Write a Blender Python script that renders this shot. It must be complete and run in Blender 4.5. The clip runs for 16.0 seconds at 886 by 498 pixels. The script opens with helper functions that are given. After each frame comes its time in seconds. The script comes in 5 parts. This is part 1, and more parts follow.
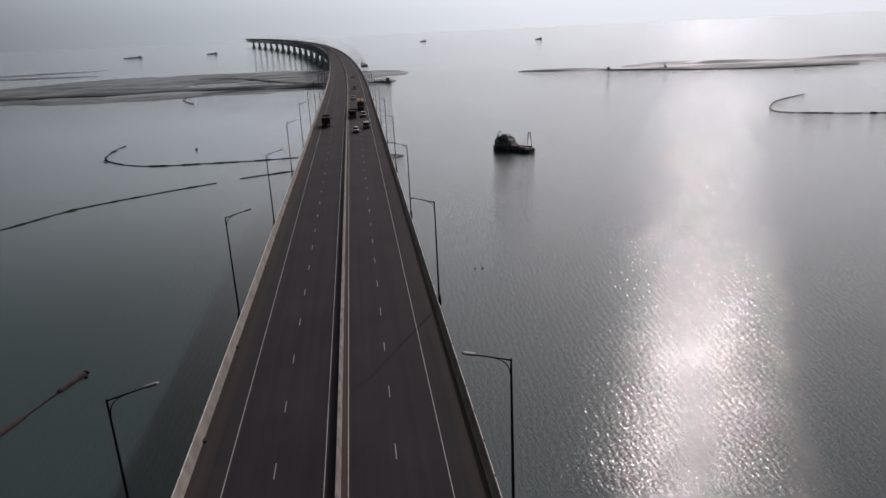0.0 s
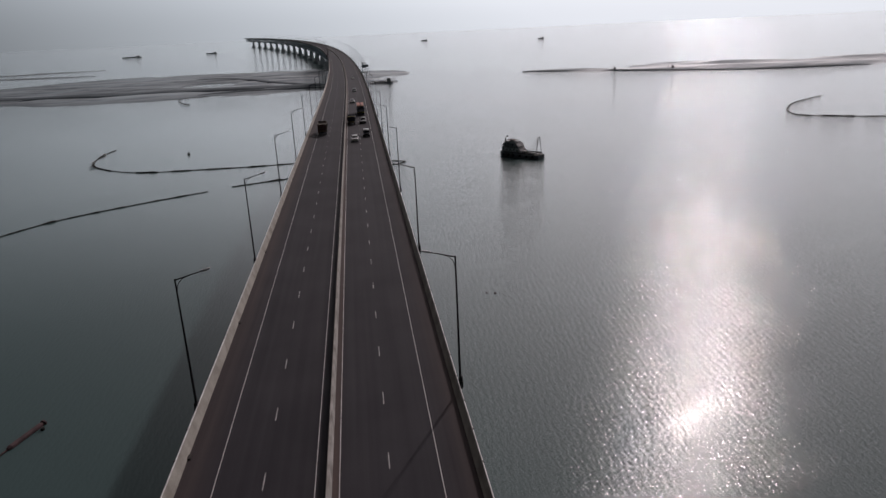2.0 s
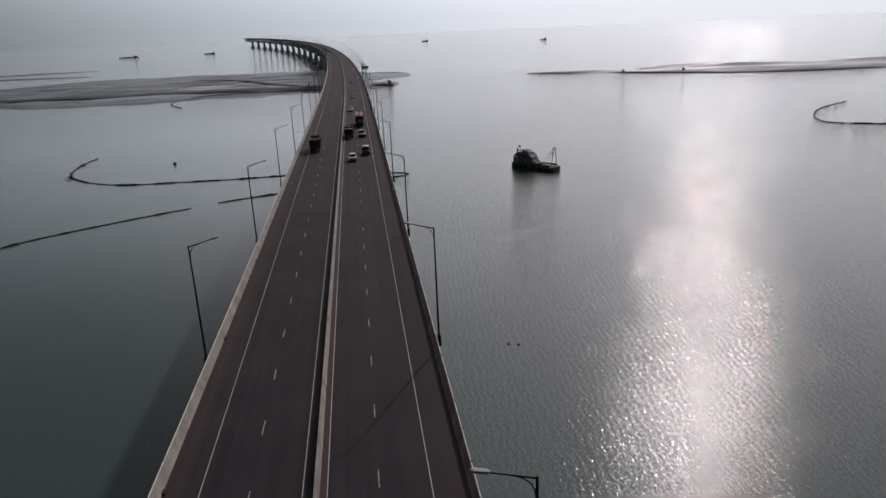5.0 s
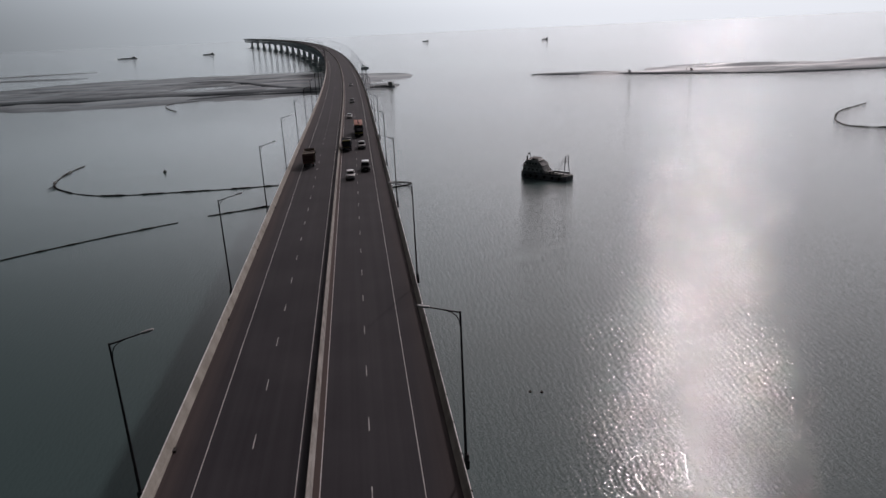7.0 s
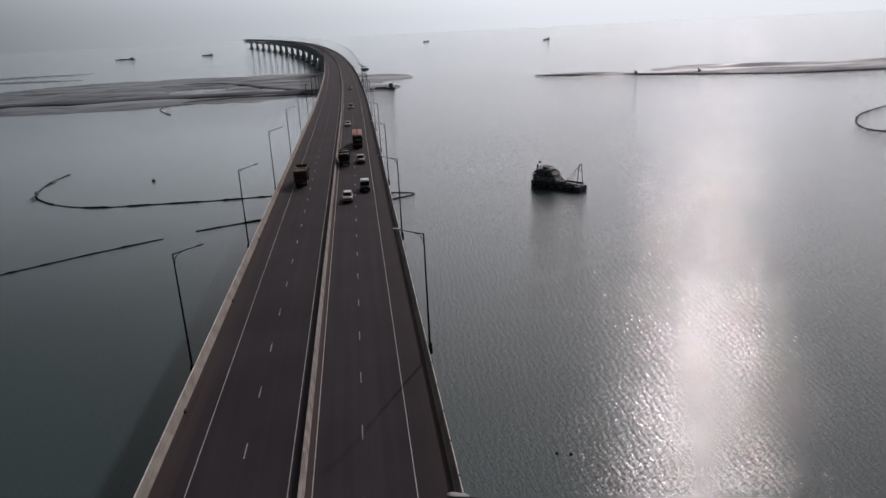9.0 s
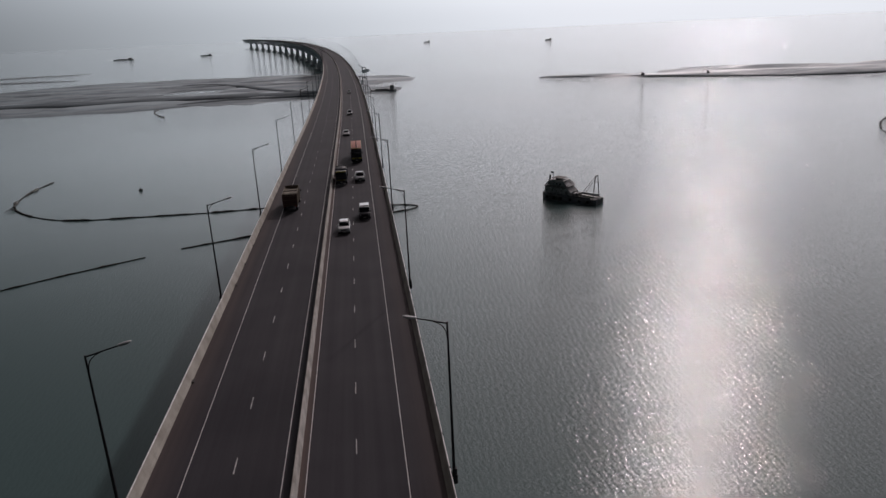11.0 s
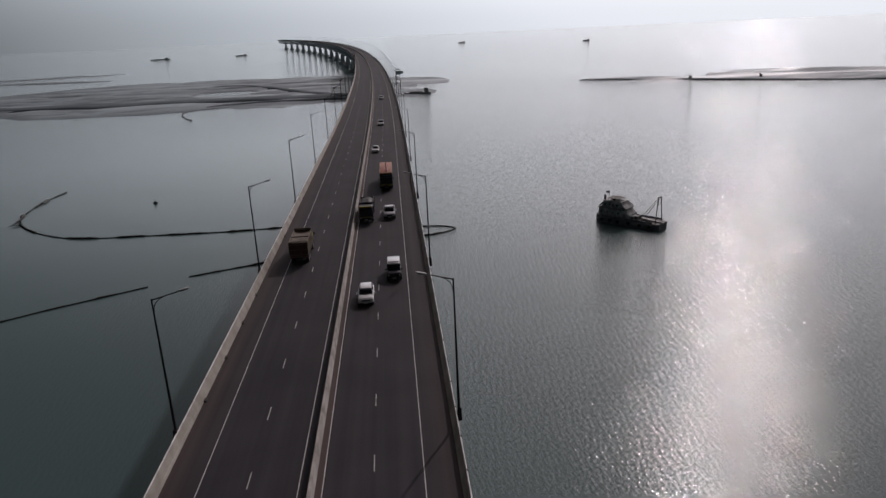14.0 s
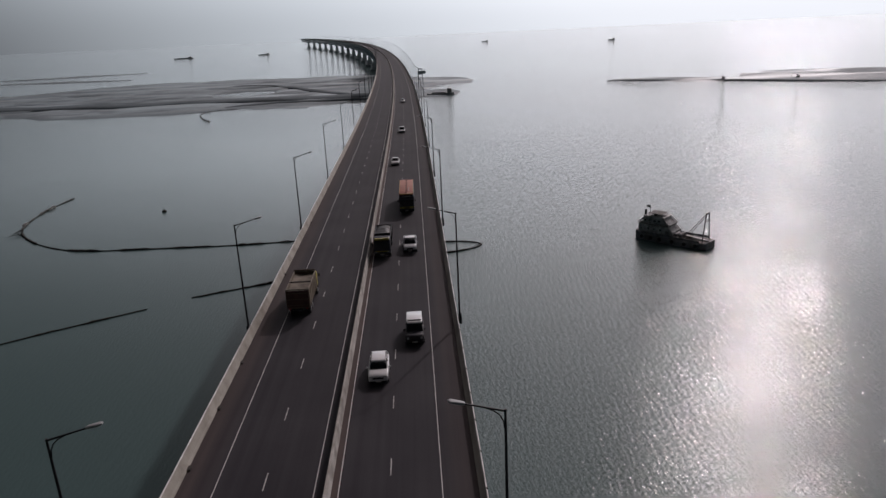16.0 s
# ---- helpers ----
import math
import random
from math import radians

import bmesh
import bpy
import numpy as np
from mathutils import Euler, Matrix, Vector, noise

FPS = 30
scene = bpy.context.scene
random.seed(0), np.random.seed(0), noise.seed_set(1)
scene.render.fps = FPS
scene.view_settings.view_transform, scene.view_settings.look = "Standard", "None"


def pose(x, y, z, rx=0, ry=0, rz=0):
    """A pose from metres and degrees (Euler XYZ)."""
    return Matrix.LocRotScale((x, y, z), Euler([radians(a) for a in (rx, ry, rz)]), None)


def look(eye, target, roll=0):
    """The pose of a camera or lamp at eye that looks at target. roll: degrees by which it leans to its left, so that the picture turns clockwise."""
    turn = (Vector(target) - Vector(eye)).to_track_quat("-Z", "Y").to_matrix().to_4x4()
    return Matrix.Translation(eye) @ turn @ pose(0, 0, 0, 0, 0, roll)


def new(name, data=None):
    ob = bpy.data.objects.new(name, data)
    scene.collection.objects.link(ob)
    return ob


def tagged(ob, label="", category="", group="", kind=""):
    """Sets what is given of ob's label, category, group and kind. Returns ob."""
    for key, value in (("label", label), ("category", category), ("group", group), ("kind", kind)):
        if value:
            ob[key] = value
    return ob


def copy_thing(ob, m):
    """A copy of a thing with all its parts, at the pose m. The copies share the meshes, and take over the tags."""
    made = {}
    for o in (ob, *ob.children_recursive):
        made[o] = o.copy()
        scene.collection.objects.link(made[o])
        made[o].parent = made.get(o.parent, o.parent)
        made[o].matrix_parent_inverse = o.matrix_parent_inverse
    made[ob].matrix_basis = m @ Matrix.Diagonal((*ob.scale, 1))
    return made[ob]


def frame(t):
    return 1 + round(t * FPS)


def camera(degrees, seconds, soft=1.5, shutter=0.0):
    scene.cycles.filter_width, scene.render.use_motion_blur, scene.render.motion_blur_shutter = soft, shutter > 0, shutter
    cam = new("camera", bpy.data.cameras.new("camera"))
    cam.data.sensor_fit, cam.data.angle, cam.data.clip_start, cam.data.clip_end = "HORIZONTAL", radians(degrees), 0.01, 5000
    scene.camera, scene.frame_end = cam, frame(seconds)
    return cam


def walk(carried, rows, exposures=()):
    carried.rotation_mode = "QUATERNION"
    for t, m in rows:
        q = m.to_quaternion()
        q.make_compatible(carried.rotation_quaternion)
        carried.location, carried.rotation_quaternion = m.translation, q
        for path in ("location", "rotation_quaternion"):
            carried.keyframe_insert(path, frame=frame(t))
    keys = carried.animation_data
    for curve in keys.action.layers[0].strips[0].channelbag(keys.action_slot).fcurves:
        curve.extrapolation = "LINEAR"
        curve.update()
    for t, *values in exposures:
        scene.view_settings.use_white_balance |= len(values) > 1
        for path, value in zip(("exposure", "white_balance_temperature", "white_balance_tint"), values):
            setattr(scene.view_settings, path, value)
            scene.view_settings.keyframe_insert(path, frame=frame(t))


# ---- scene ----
cam = camera(64.9, 16.0)
PATH = [
    (0, (3.0, 2.235, 29.341), (3.215, 4.125, 28.723), -2.7),
    (0.5, (3.119, 7.046, 29.169), (3.334, 8.935, 28.551), -2.7),
    (1, (3.327, 11.699, 29.189), (3.541, 13.588, 28.569), -2.8),
    (1.5, (3.461, 16.537, 29.194), (3.675, 18.426, 28.574), -2.7),
    (2, (3.618, 21.778, 29.082), (3.831, 23.667, 28.463), -2.7),
    (2.5, (3.772, 26.396, 29.125), (3.985, 28.286, 28.505), -2.8),
    (3, (3.919, 31.138, 29.17), (4.132, 33.027, 28.55), -2.8),
    (3.5, (4.019, 36.066, 29.118), (4.232, 37.955, 28.499), -2.7),
    (4, (4.13, 41.02, 29.06), (4.344, 42.91, 28.441), -2.5),
    (6.5, (4.783, 65.585, 28.992), (4.996, 67.476, 28.375), -2.7),
    (7, (4.952, 70.634, 29.002), (5.164, 72.524, 28.384), -2.7),
    (7.5, (5.146, 75.696, 28.944), (5.358, 77.586, 28.326), -2.7),
    (8, (5.281, 80.545, 28.99), (5.493, 82.435, 28.373), -2.7),
    (8.5, (5.532, 85.256, 28.829), (5.743, 87.147, 28.212), -2.7),
    (9, (5.534, 89.588, 29.081), (5.745, 91.479, 28.463), -2.8),
    (11.5, (6.08, 114.373, 29.136), (6.29, 116.264, 28.519), -2.7),
    (12, (6.106, 119.209, 29.167), (6.31, 121.101, 28.55), -2.7),
    (12.5, (6.495, 123.936, 29.122), (6.676, 125.831, 28.507), -2.8),
    (13, (6.487, 128.766, 29.176), (6.648, 130.662, 28.561), -2.8),
    (13.5, (6.644, 133.966, 29.051), (6.786, 135.864, 28.437), -2.8),
    (14, (6.768, 138.713, 29.019), (6.89, 140.613, 28.407), -2.7),
    (14.5, (6.856, 143.125, 29.045), (6.961, 145.026, 28.433), -2.7),
    (15, (6.847, 148.353, 28.98), (6.935, 150.254, 28.367), -2.7),
    (15.5, (6.849, 152.766, 29.037), (6.923, 154.668, 28.423), -2.8),
    (16, (6.895, 157.427, 28.994), (6.958, 159.33, 28.382), -2.7),
]
walk(cam, [(t, look(eye, target, roll)) for t, eye, target, roll in PATH], [(0, -0.13), (13, -0.13), (16, 0.0)])

# ---- light ----
SUN_AZ, SUN_EL = 28.2, 32.6          # degrees right of the bridge's line, degrees up

sun_way = Vector((math.sin(radians(SUN_AZ)) * math.cos(radians(SUN_EL)), math.cos(radians(SUN_AZ)) * math.cos(radians(SUN_EL)), math.sin(radians(SUN_EL))))
world = bpy.data.worlds.new("hazy_sky")
scene.world = world
world.use_nodes = True
wn, wl = world.node_tree.nodes, world.node_tree.links
sky = wn.new("ShaderNodeTexSky")
sky.sky_type = "NISHITA"
sky.sun_disc = False
sky.sun_elevation, sky.sun_rotation = radians(SUN_EL), radians(SUN_AZ)
sky.altitude, sky.air_density, sky.dust_density, sky.ozone_density = 0, 1.0, 2.0, 1.0
# under the horizon the sky goes on as at the horizon
ways, apart, floor_z, joined = wn.new("ShaderNodeTexCoord"), wn.new("ShaderNodeSeparateXYZ"), wn.new("ShaderNodeMath"), wn.new("ShaderNodeCombineXYZ")
floor_z.operation = "MAXIMUM"
floor_z.inputs[1].default_value = 0.16
wl.new(ways.outputs["Generated"], apart.inputs[0])
wl.new(apart.outputs["Z"], floor_z.inputs[0])
wl.new(apart.outputs["X"], joined.inputs["X"])
wl.new(apart.outputs["Y"], joined.inputs["Y"])
wl.new(floor_z.outputs[0], joined.inputs["Z"])
wl.new(joined.outputs[0], sky.inputs["Vector"])
hazy = wn.new("ShaderNodeHueSaturation")
hazy.inputs["Saturation"].default_value = 0.95
hazy.inputs["Value"].default_value = 0.0009
wl.new(sky.outputs["Color"], hazy.inputs["Color"])
# the haze thickens towards the horizon
fall, thick, veil, total = wn.new("ShaderNodeMath"), wn.new("ShaderNodeMath"), wn.new("ShaderNodeVectorMath"), wn.new("ShaderNodeVectorMath")
fall.operation, thick.operation, veil.operation, total.operation = "MULTIPLY", "EXPONENT", "SCALE", "ADD"
fall.inputs[1].default_value = -9.5
veil.inputs[0].default_value = (1.39, 1.51, 1.66)
wl.new(floor_z.outputs[0], fall.inputs[0])
wl.new(fall.outputs[0], thick.inputs[0])
# and scatters forward, so that it is brighter round the sun
glow, ring, strong = wn.new("ShaderNodeVectorMath"), wn.new("ShaderNodeMapRange"), wn.new("ShaderNodeMath")
glow.operation, strong.operation = "DOT_PRODUCT", "MULTIPLY"
glow.inputs[1].default_value = sun_way
ring.inputs["From Min"].default_value, ring.inputs["From Max"].default_value = 0.345, 0.82
ring.inputs["To Min"].default_value, ring.inputs["To Max"].default_value = 0.08, 1.95
wl.new(ways.outputs["Generated"], glow.inputs[0])
wl.new(glow.outputs["Value"], ring.inputs["Value"])
wl.new(ring.outputs["Result"], strong.inputs[0])
wl.new(thick.outputs[0], strong.inputs[1])
wl.new(strong.outputs[0], veil.inputs["Scale"])
wl.new(hazy.outputs["Color"], total.inputs[0])
wl.new(veil.outputs[0], total.inputs[1])
# the wide pale glow that hazy air shows round the sun
facing, narrow, halo, more = wn.new("ShaderNodeMath"), wn.new("ShaderNodeMath"), wn.new("ShaderNodeVectorMath"), wn.new("ShaderNodeVectorMath")
facing.operation, narrow.operation, halo.operation, more.operation = "MAXIMUM", "POWER", "SCALE", "ADD"
facing.inputs[1].default_value, narrow.inputs[1].default_value = 0.0, 7.5
halo.inputs[0].default_value = (0.81, 0.69, 0.71)
wl.new(glow.outputs["Value"], facing.inputs[0])
wl.new(facing.outputs[0], narrow.inputs[0])
wl.new(narrow.outputs[0], halo.inputs["Scale"])
wl.new(total.outputs[0], more.inputs[0])
wl.new(halo.outputs[0], more.inputs[1])
# the thickest haze, low over the river, is a little darker
low, dim = wn.new("ShaderNodeMapRange"), wn.new("ShaderNodeVectorMath")
low.interpolation_type, dim.operation = "SMOOTHSTEP", "SCALE"
low.inputs["From Min"].default_value, low.inputs["From Max"].default_value = 0.0, 0.16
low.inputs["To Min"].default_value, low.inputs["To Max"].default_value = 1.08, 1.8
wl.new(apart.outputs["Z"], low.inputs["Value"])
wl.new(more.outputs[0], dim.inputs[0])
wl.new(low.outputs["Result"], dim.inputs["Scale"])
wl.new(dim.outputs[0], wn["Background"].inputs["Color"])
wn["Background"].inputs["Strength"].default_value = 1.0

sun = new("sun", bpy.data.lights.new("sun", "SUN"))
sun.data.energy, sun.data.angle, sun.data.color = 1.1, radians(1.5), (1.0, 0.875, 0.895)
sun.matrix_world = look(sun_way * 500, (0, 0, 0))


ROAD_Z, WATER_Z = -0.9, -34.9        # heights of the road and of the river


# ---- materials ----
def paint(name, base, rough=0.6, metal=0.0, vary=0.25, scale=2.0, fine=30.0, bump=0.0, tint=None, spread=0.0, coat=0.0):
    """A surface whose colour varies at a coarse and a fine scale (in features per metre), with fine relief."""
    m = bpy.data.materials.new(name)
    m.use_nodes = True
    n, l = m.node_tree.nodes, m.node_tree.links
    b = n["Principled BSDF"]
    geo = n.new("ShaderNodeNewGeometry")
    big, small = n.new("ShaderNodeTexNoise"), n.new("ShaderNodeTexNoise")
    big.inputs["Scale"].default_value, small.inputs["Scale"].default_value = scale, fine
    big.inputs["Detail"].default_value, small.inputs["Detail"].default_value = 5, 3
    l.new(geo.outputs["Position"], big.inputs["Vector"])
    l.new(geo.outputs["Position"], small.inputs["Vector"])
    mix = n.new("ShaderNodeMix")
    mix.data_type = "RGBA"
    other = tint or tuple(c * (1 - 1.6 * vary) for c in base)
    mix.inputs[6].default_value, mix.inputs[7].default_value = (*base, 1), (*other, 1)
    ramp = n.new("ShaderNodeMapRange")
    ramp.inputs["From Min"].default_value, ramp.inputs["From Max"].default_value = 0.38, 0.66
    l.new(big.outputs["Fac"], ramp.inputs["Value"])
    l.new(ramp.outputs["Result"], mix.inputs[0])
    grain = n.new("ShaderNodeHueSaturation")
    gain = n.new("ShaderNodeMapRange")
    gain.inputs["To Min"].default_value, gain.inputs["To Max"].default_value = 1 - vary, 1 + vary
    l.new(small.outputs["Fac"], gain.inputs["Value"])
    value = gain.outputs["Result"]
    if spread:
        info, away, times = n.new("ShaderNodeObjectInfo"), n.new("ShaderNodeMapRange"), n.new("ShaderNodeMath")
        away.inputs["To Min"].default_value, away.inputs["To Max"].default_value = 1 - spread, 1 + spread
        times.operation = "MULTIPLY"
        l.new(info.outputs["Random"], away.inputs["Value"])
        l.new(away.outputs["Result"], times.inputs[0])
        l.new(value, times.inputs[1])
        value = times.outputs[0]
    l.new(value, grain.inputs["Value"])
    l.new(mix.outputs[2], grain.inputs["Color"])
    l.new(grain.outputs["Color"], b.inputs["Base Color"])
    b.inputs["Roughness"].default_value, b.inputs["Metallic"].default_value = rough, metal
    b.inputs["Coat Weight"].default_value = coat
    if bump:
        relief = n.new("ShaderNodeBump")
        relief.inputs["Strength"].default_value, relief.inputs["Distance"].default_value = 0.6, bump
        l.new(small.outputs["Fac"], relief.inputs["Height"])
        l.new(relief.outputs["Normal"], b.inputs["Normal"])
    return m


def glass(name, base=(0.02, 0.024, 0.028)):
    return paint(name, base, rough=0.06, vary=0.1, scale=1.0, coat=0.5)


def asphalt_material():
    """Dark asphalt, darker along the wheel tracks and dusty towards the parapets. UV: metres across and along."""
    m = bpy.data.materials.new("asphalt")
    m.use_nodes = True
    n, l = m.node_tree.nodes, m.node_tree.links
    b = n["Principled BSDF"]
    uv = n.new("ShaderNodeUVMap")
    split = n.new("ShaderNodeSeparateXYZ")
    l.new(uv.outputs["UV"], split.inputs[0])
    # long streaks along the traffic
    long = n.new("ShaderNodeMapping")
    long.inputs["Scale"].default_value = (1.3, 0.018, 1)
    l.new(uv.outputs["UV"], long.inputs["Vector"])
    streak = n.new("ShaderNodeTexNoise")
    streak.inputs["Scale"].default_value, streak.inputs["Detail"].default_value = 1.0, 6
    l.new(long.outputs["Vector"], streak.inputs["Vector"])
    patch = n.new("ShaderNodeTexNoise")
    patch.inputs["Scale"].default_value, patch.inputs["Detail"].default_value = 0.12, 5
    l.new(uv.outputs["UV"], patch.inputs["Vector"])
    grit = n.new("ShaderNodeTexNoise")
    grit.inputs["Scale"].default_value, grit.inputs["Detail"].default_value = 14.0, 4
    l.new(uv.outputs["UV"], grit.inputs["Vector"])
    # dust by the distance from the middle
    away = n.new("ShaderNodeMath")
    away.operation = "ABSOLUTE"
    l.new(split.outputs["X"], away.inputs[0])
    dusty = n.new("ShaderNodeMapRange")
    dusty.inputs["From Min"].default_value, dusty.inputs["From Max"].default_value = 7.9, 10.2
    l.new(away.outputs[0], dusty.inputs["Value"])
    near = n.new("ShaderNodeMapRange")
    near.inputs["From Min"].default_value, near.inputs["From Max"].default_value = 0.42, 0.2
    near.inputs["To Max"].default_value = 1.9
    beside, strip = n.new("ShaderNodeMath"), n.new("ShaderNodeMath")
    beside.operation, strip.operation = "SUBTRACT", "ABSOLUTE"
    beside.inputs[1].default_value = 0.45
    l.new(split.outputs["X"], beside.inputs[0])
    l.new(beside.outputs[0], strip.inputs[0])
    l.new(strip.outputs[0], near.inputs["Value"])
    both = n.new("ShaderNodeMath")
    both.operation = "MAXIMUM"
    l.new(dusty.outputs["Result"], both.inputs[0])
    l.new(near.outputs["Result"], both.inputs[1])
    times = n.new("ShaderNodeMath")
    times.operation = "MULTIPLY"
    l.new(both.outputs[0], times.inputs[0])
    l.new(streak.outputs["Fac"], times.inputs[1])
    dirt = n.new("ShaderNodeMath")
    dirt.operation = "MULTIPLY"
    dirt.inputs[1].default_value = 0.85
    l.new(times.outputs[0], dirt.inputs[0])
    tone = n.new("ShaderNodeMix")
    tone.data_type = "RGBA"
    tone.inputs[6].default_value, tone.inputs[7].default_value = (0.030, 0.0275, 0.0335, 1), (0.050, 0.0465, 0.053, 1)
    mean = n.new("ShaderNodeMath")
    mean.operation = "ADD"
    l.new(streak.outputs["Fac"], mean.inputs[0])
    l.new(patch.outputs["Fac"], mean.inputs[1])
    width = n.new("ShaderNodeMapRange")
    width.inputs["From Min"].default_value, width.inputs["From Max"].default_value = 0.75, 1.3
    l.new(mean.outputs[0], width.inputs["Value"])
    l.new(width.outputs["Result"], tone.inputs[0])
    dust = n.new("ShaderNodeMix")
    dust.data_type = "RGBA"
    dust.inputs[7].default_value = (0.105, 0.077, 0.069, 1)
    l.new(dirt.outputs[0], dust.inputs[0])
    l.new(tone.outputs[2], dust.inputs[6])
    grain = n.new("ShaderNodeHueSaturation")
    gain = n.new("ShaderNodeMapRange")
    gain.inputs["To Min"].default_value, gain.inputs["To Max"].default_value = 0.7, 1.3
    l.new(grit.outputs["Fac"], gain.inputs["Value"])
    l.new(gain.outputs["Result"], grain.inputs["Value"])
    l.new(dust.outputs[2], grain.inputs["Color"])
    l.new(grain.outputs["Color"], b.inputs["Base Color"])
    b.inputs["Roughness"].default_value = 0.78
    b.inputs["Specular IOR Level"].default_value = 0.17
    relief = n.new("ShaderNodeBump")
    relief.inputs["Strength"].default_value, relief.inputs["Distance"].default_value = 0.5, 0.01
    l.new(grit.outputs["Fac"], relief.inputs["Height"])
    l.new(relief.outputs["Normal"], b.inputs["Normal"])
    return m


WIND_AZ = 21.5       # degrees right of the bridge's line that the breeze comes from
# wavelets: metres across the crest, metres along it, steepest slope in the breeze's line, and square to it, degrees of the crest's line,
# and where they rise: everywhere (0), in the fresher breeze upstream (1), on the open reach beyond (2), out of the bridge's lee (3)
WAVES = ((0.40, 0.8, 0.10, 0.012, -10, 3), (0.20, 0.30, 0.31, 0.088, 18, 3), (0.085, 0.115, 0.42, 0.036, 60, 0),
         (0.36, 0.6, 0.18, 0.034, 12, 1), (1.2, 2.0, 0.20, 0.048, 4, 2))
# trains of even ripples: wavelength in metres, steepest slope, degrees of the crest's line, waywardness
TRAINS = ((1.3, 0.035, -4, 9.0), (0.62, 0.05, 8, 12.0))


def water_material():
    """Silty river water: wavelets of five sizes, each a field of slopes, with calmer and rougher patches."""
    m = bpy.data.materials.new("river_water")
    m.use_nodes = True
    n, l = m.node_tree.nodes, m.node_tree.links
    b = n["Principled BSDF"]
    geo = n.new("ShaderNodeNewGeometry")
    az = radians(WIND_AZ)
    along, cross = (math.sin(az), math.cos(az), 0), (math.cos(az), -math.sin(az), 0)

    def math_node(op, a, c):
        q = n.new("ShaderNodeMath")
        q.operation = op
        for k, v in enumerate((a, c)):
            if isinstance(v, (int, float)):
                q.inputs[k].default_value = v
            else:
                l.new(v, q.inputs[k])
        return q.outputs[0]

    # gusts and slicks
    drift = n.new("ShaderNodeTexNoise")
    drift.inputs["Scale"].default_value, drift.inputs["Detail"].default_value = 0.006, 5
    l.new(geo.outputs["Position"], drift.inputs["Vector"])
    slick_place = n.new("ShaderNodeMapping")
    slick_place.vector_type = "TEXTURE"
    slick_place.inputs["Rotation"].default_value = (0, 0, radians(-62))
    slick_place.inputs["Scale"].default_value = (14, 45, 1)
    l.new(geo.outputs["Position"], slick_place.inputs["Vector"])
    slick = n.new("ShaderNodeTexNoise")
    slick.inputs["Scale"].default_value, slick.inputs["Detail"].default_value = 1.0, 4
    l.new(slick_place.outputs["Vector"], slick.inputs["Vector"])
    calm = n.new("ShaderNodeMapRange")
    calm.inputs["From Min"].default_value, calm.inputs["From Max"].default_value = 0.3, 0.7
    calm.inputs["To Min"].default_value, calm.inputs["To Max"].default_value = 0.86, 1.12
    l.new(drift.outputs["Fac"], calm.inputs["Value"])
    glassy = n.new("ShaderNodeMapRange")
    glassy.inputs["From Min"].default_value, glassy.inputs["From Max"].default_value = 0.30, 0.42
    glassy.inputs["To Min"].default_value, glassy.inputs["To Max"].default_value = 0.72, 1.0
    l.new(slick.outputs["Fac"], glassy.inputs["Value"])
    # the breeze freshens upstream
    spot, breeze = n.new("ShaderNodeSeparateXYZ"), n.new("ShaderNodeMapRange")
    l.new(geo.outputs["Position"], spot.inputs[0])
    breeze.interpolation_type = "SMOOTHSTEP"
    breeze.inputs["From Min"].default_value, breeze.inputs["From Max"].default_value = 150.0, 290.0
    breeze.inputs["To Min"].default_value, breeze.inputs["To Max"].default_value = 0.94, 1.0
    l.new(math_node("ADD", spot.outputs["Y"], math_node("MULTIPLY", math_node("SUBTRACT", drift.outputs["Fac"], 0.5), 160.0)), breeze.inputs["Value"])
    lively = math_node("MULTIPLY", math_node("MULTIPLY", calm.outputs["Result"], glassy.outputs["Result"]), breeze.outputs["Result"])
    # calmer in the lee of the bridge
    lee = n.new("ShaderNodeMapRange")
    lee.interpolation_type = "SMOOTHSTEP"
    lee.inputs["From Min"].default_value, lee.inputs["From Max"].default_value = -35.0, 45.0
    lee.inputs["To Min"].default_value, lee.inputs["To Max"].default_value = 0.58, 1.0
    fresher = math_node("MINIMUM", math_node("MAXIMUM", math_node("MULTIPLY", math_node("SUBTRACT", spot.outputs["Y"], 200.0), 0.8), 0.0), 45.0)
    windward = n.new("ShaderNodeMapRange")
    windward.inputs["From Min"].default_value, windward.inputs["From Max"].default_value = -10.0, 12.0
    l.new(spot.outputs["X"], windward.inputs["Value"])
    l.new(math_node("ADD", spot.outputs["X"], math_node("MULTIPLY", fresher, windward.outputs["Result"])), lee.inputs["Value"])
    upriver = n.new("ShaderNodeMapRange")
    upriver.interpolation_type = "SMOOTHSTEP"
    upriver.inputs["From Min"].default_value, upriver.inputs["From Max"].default_value = 420.0, 1000.0
    l.new(spot.outputs["Y"], upriver.inputs["Value"])
    shelter = math_node("ADD", lee.outputs["Result"], math_node("MULTIPLY", math_node("SUBTRACT", 1.0, lee.outputs["Result"]), upriver.outputs["Result"]))
    lively = math_node("MULTIPLY", lively, shelter)
    open_water = math_node("MULTIPLY", math_node("SUBTRACT", lee.outputs["Result"], 0.58), 2.4)
    gust = math_node("MULTIPLY", open_water, math_node("MULTIPLY", math_node("SUBTRACT", breeze.outputs["Result"], 0.94), 16.6))

    beyond = n.new("ShaderNodeMapRange")
    beyond.interpolation_type = "SMOOTHSTEP"
    beyond.inputs["From Min"].default_value, beyond.inputs["From Max"].default_value = 310.0, 460.0
    l.new(spot.outputs["Y"], beyond.inputs["Value"])
    reach = math_node("MULTIPLY", beyond.outputs["Result"], open_water)

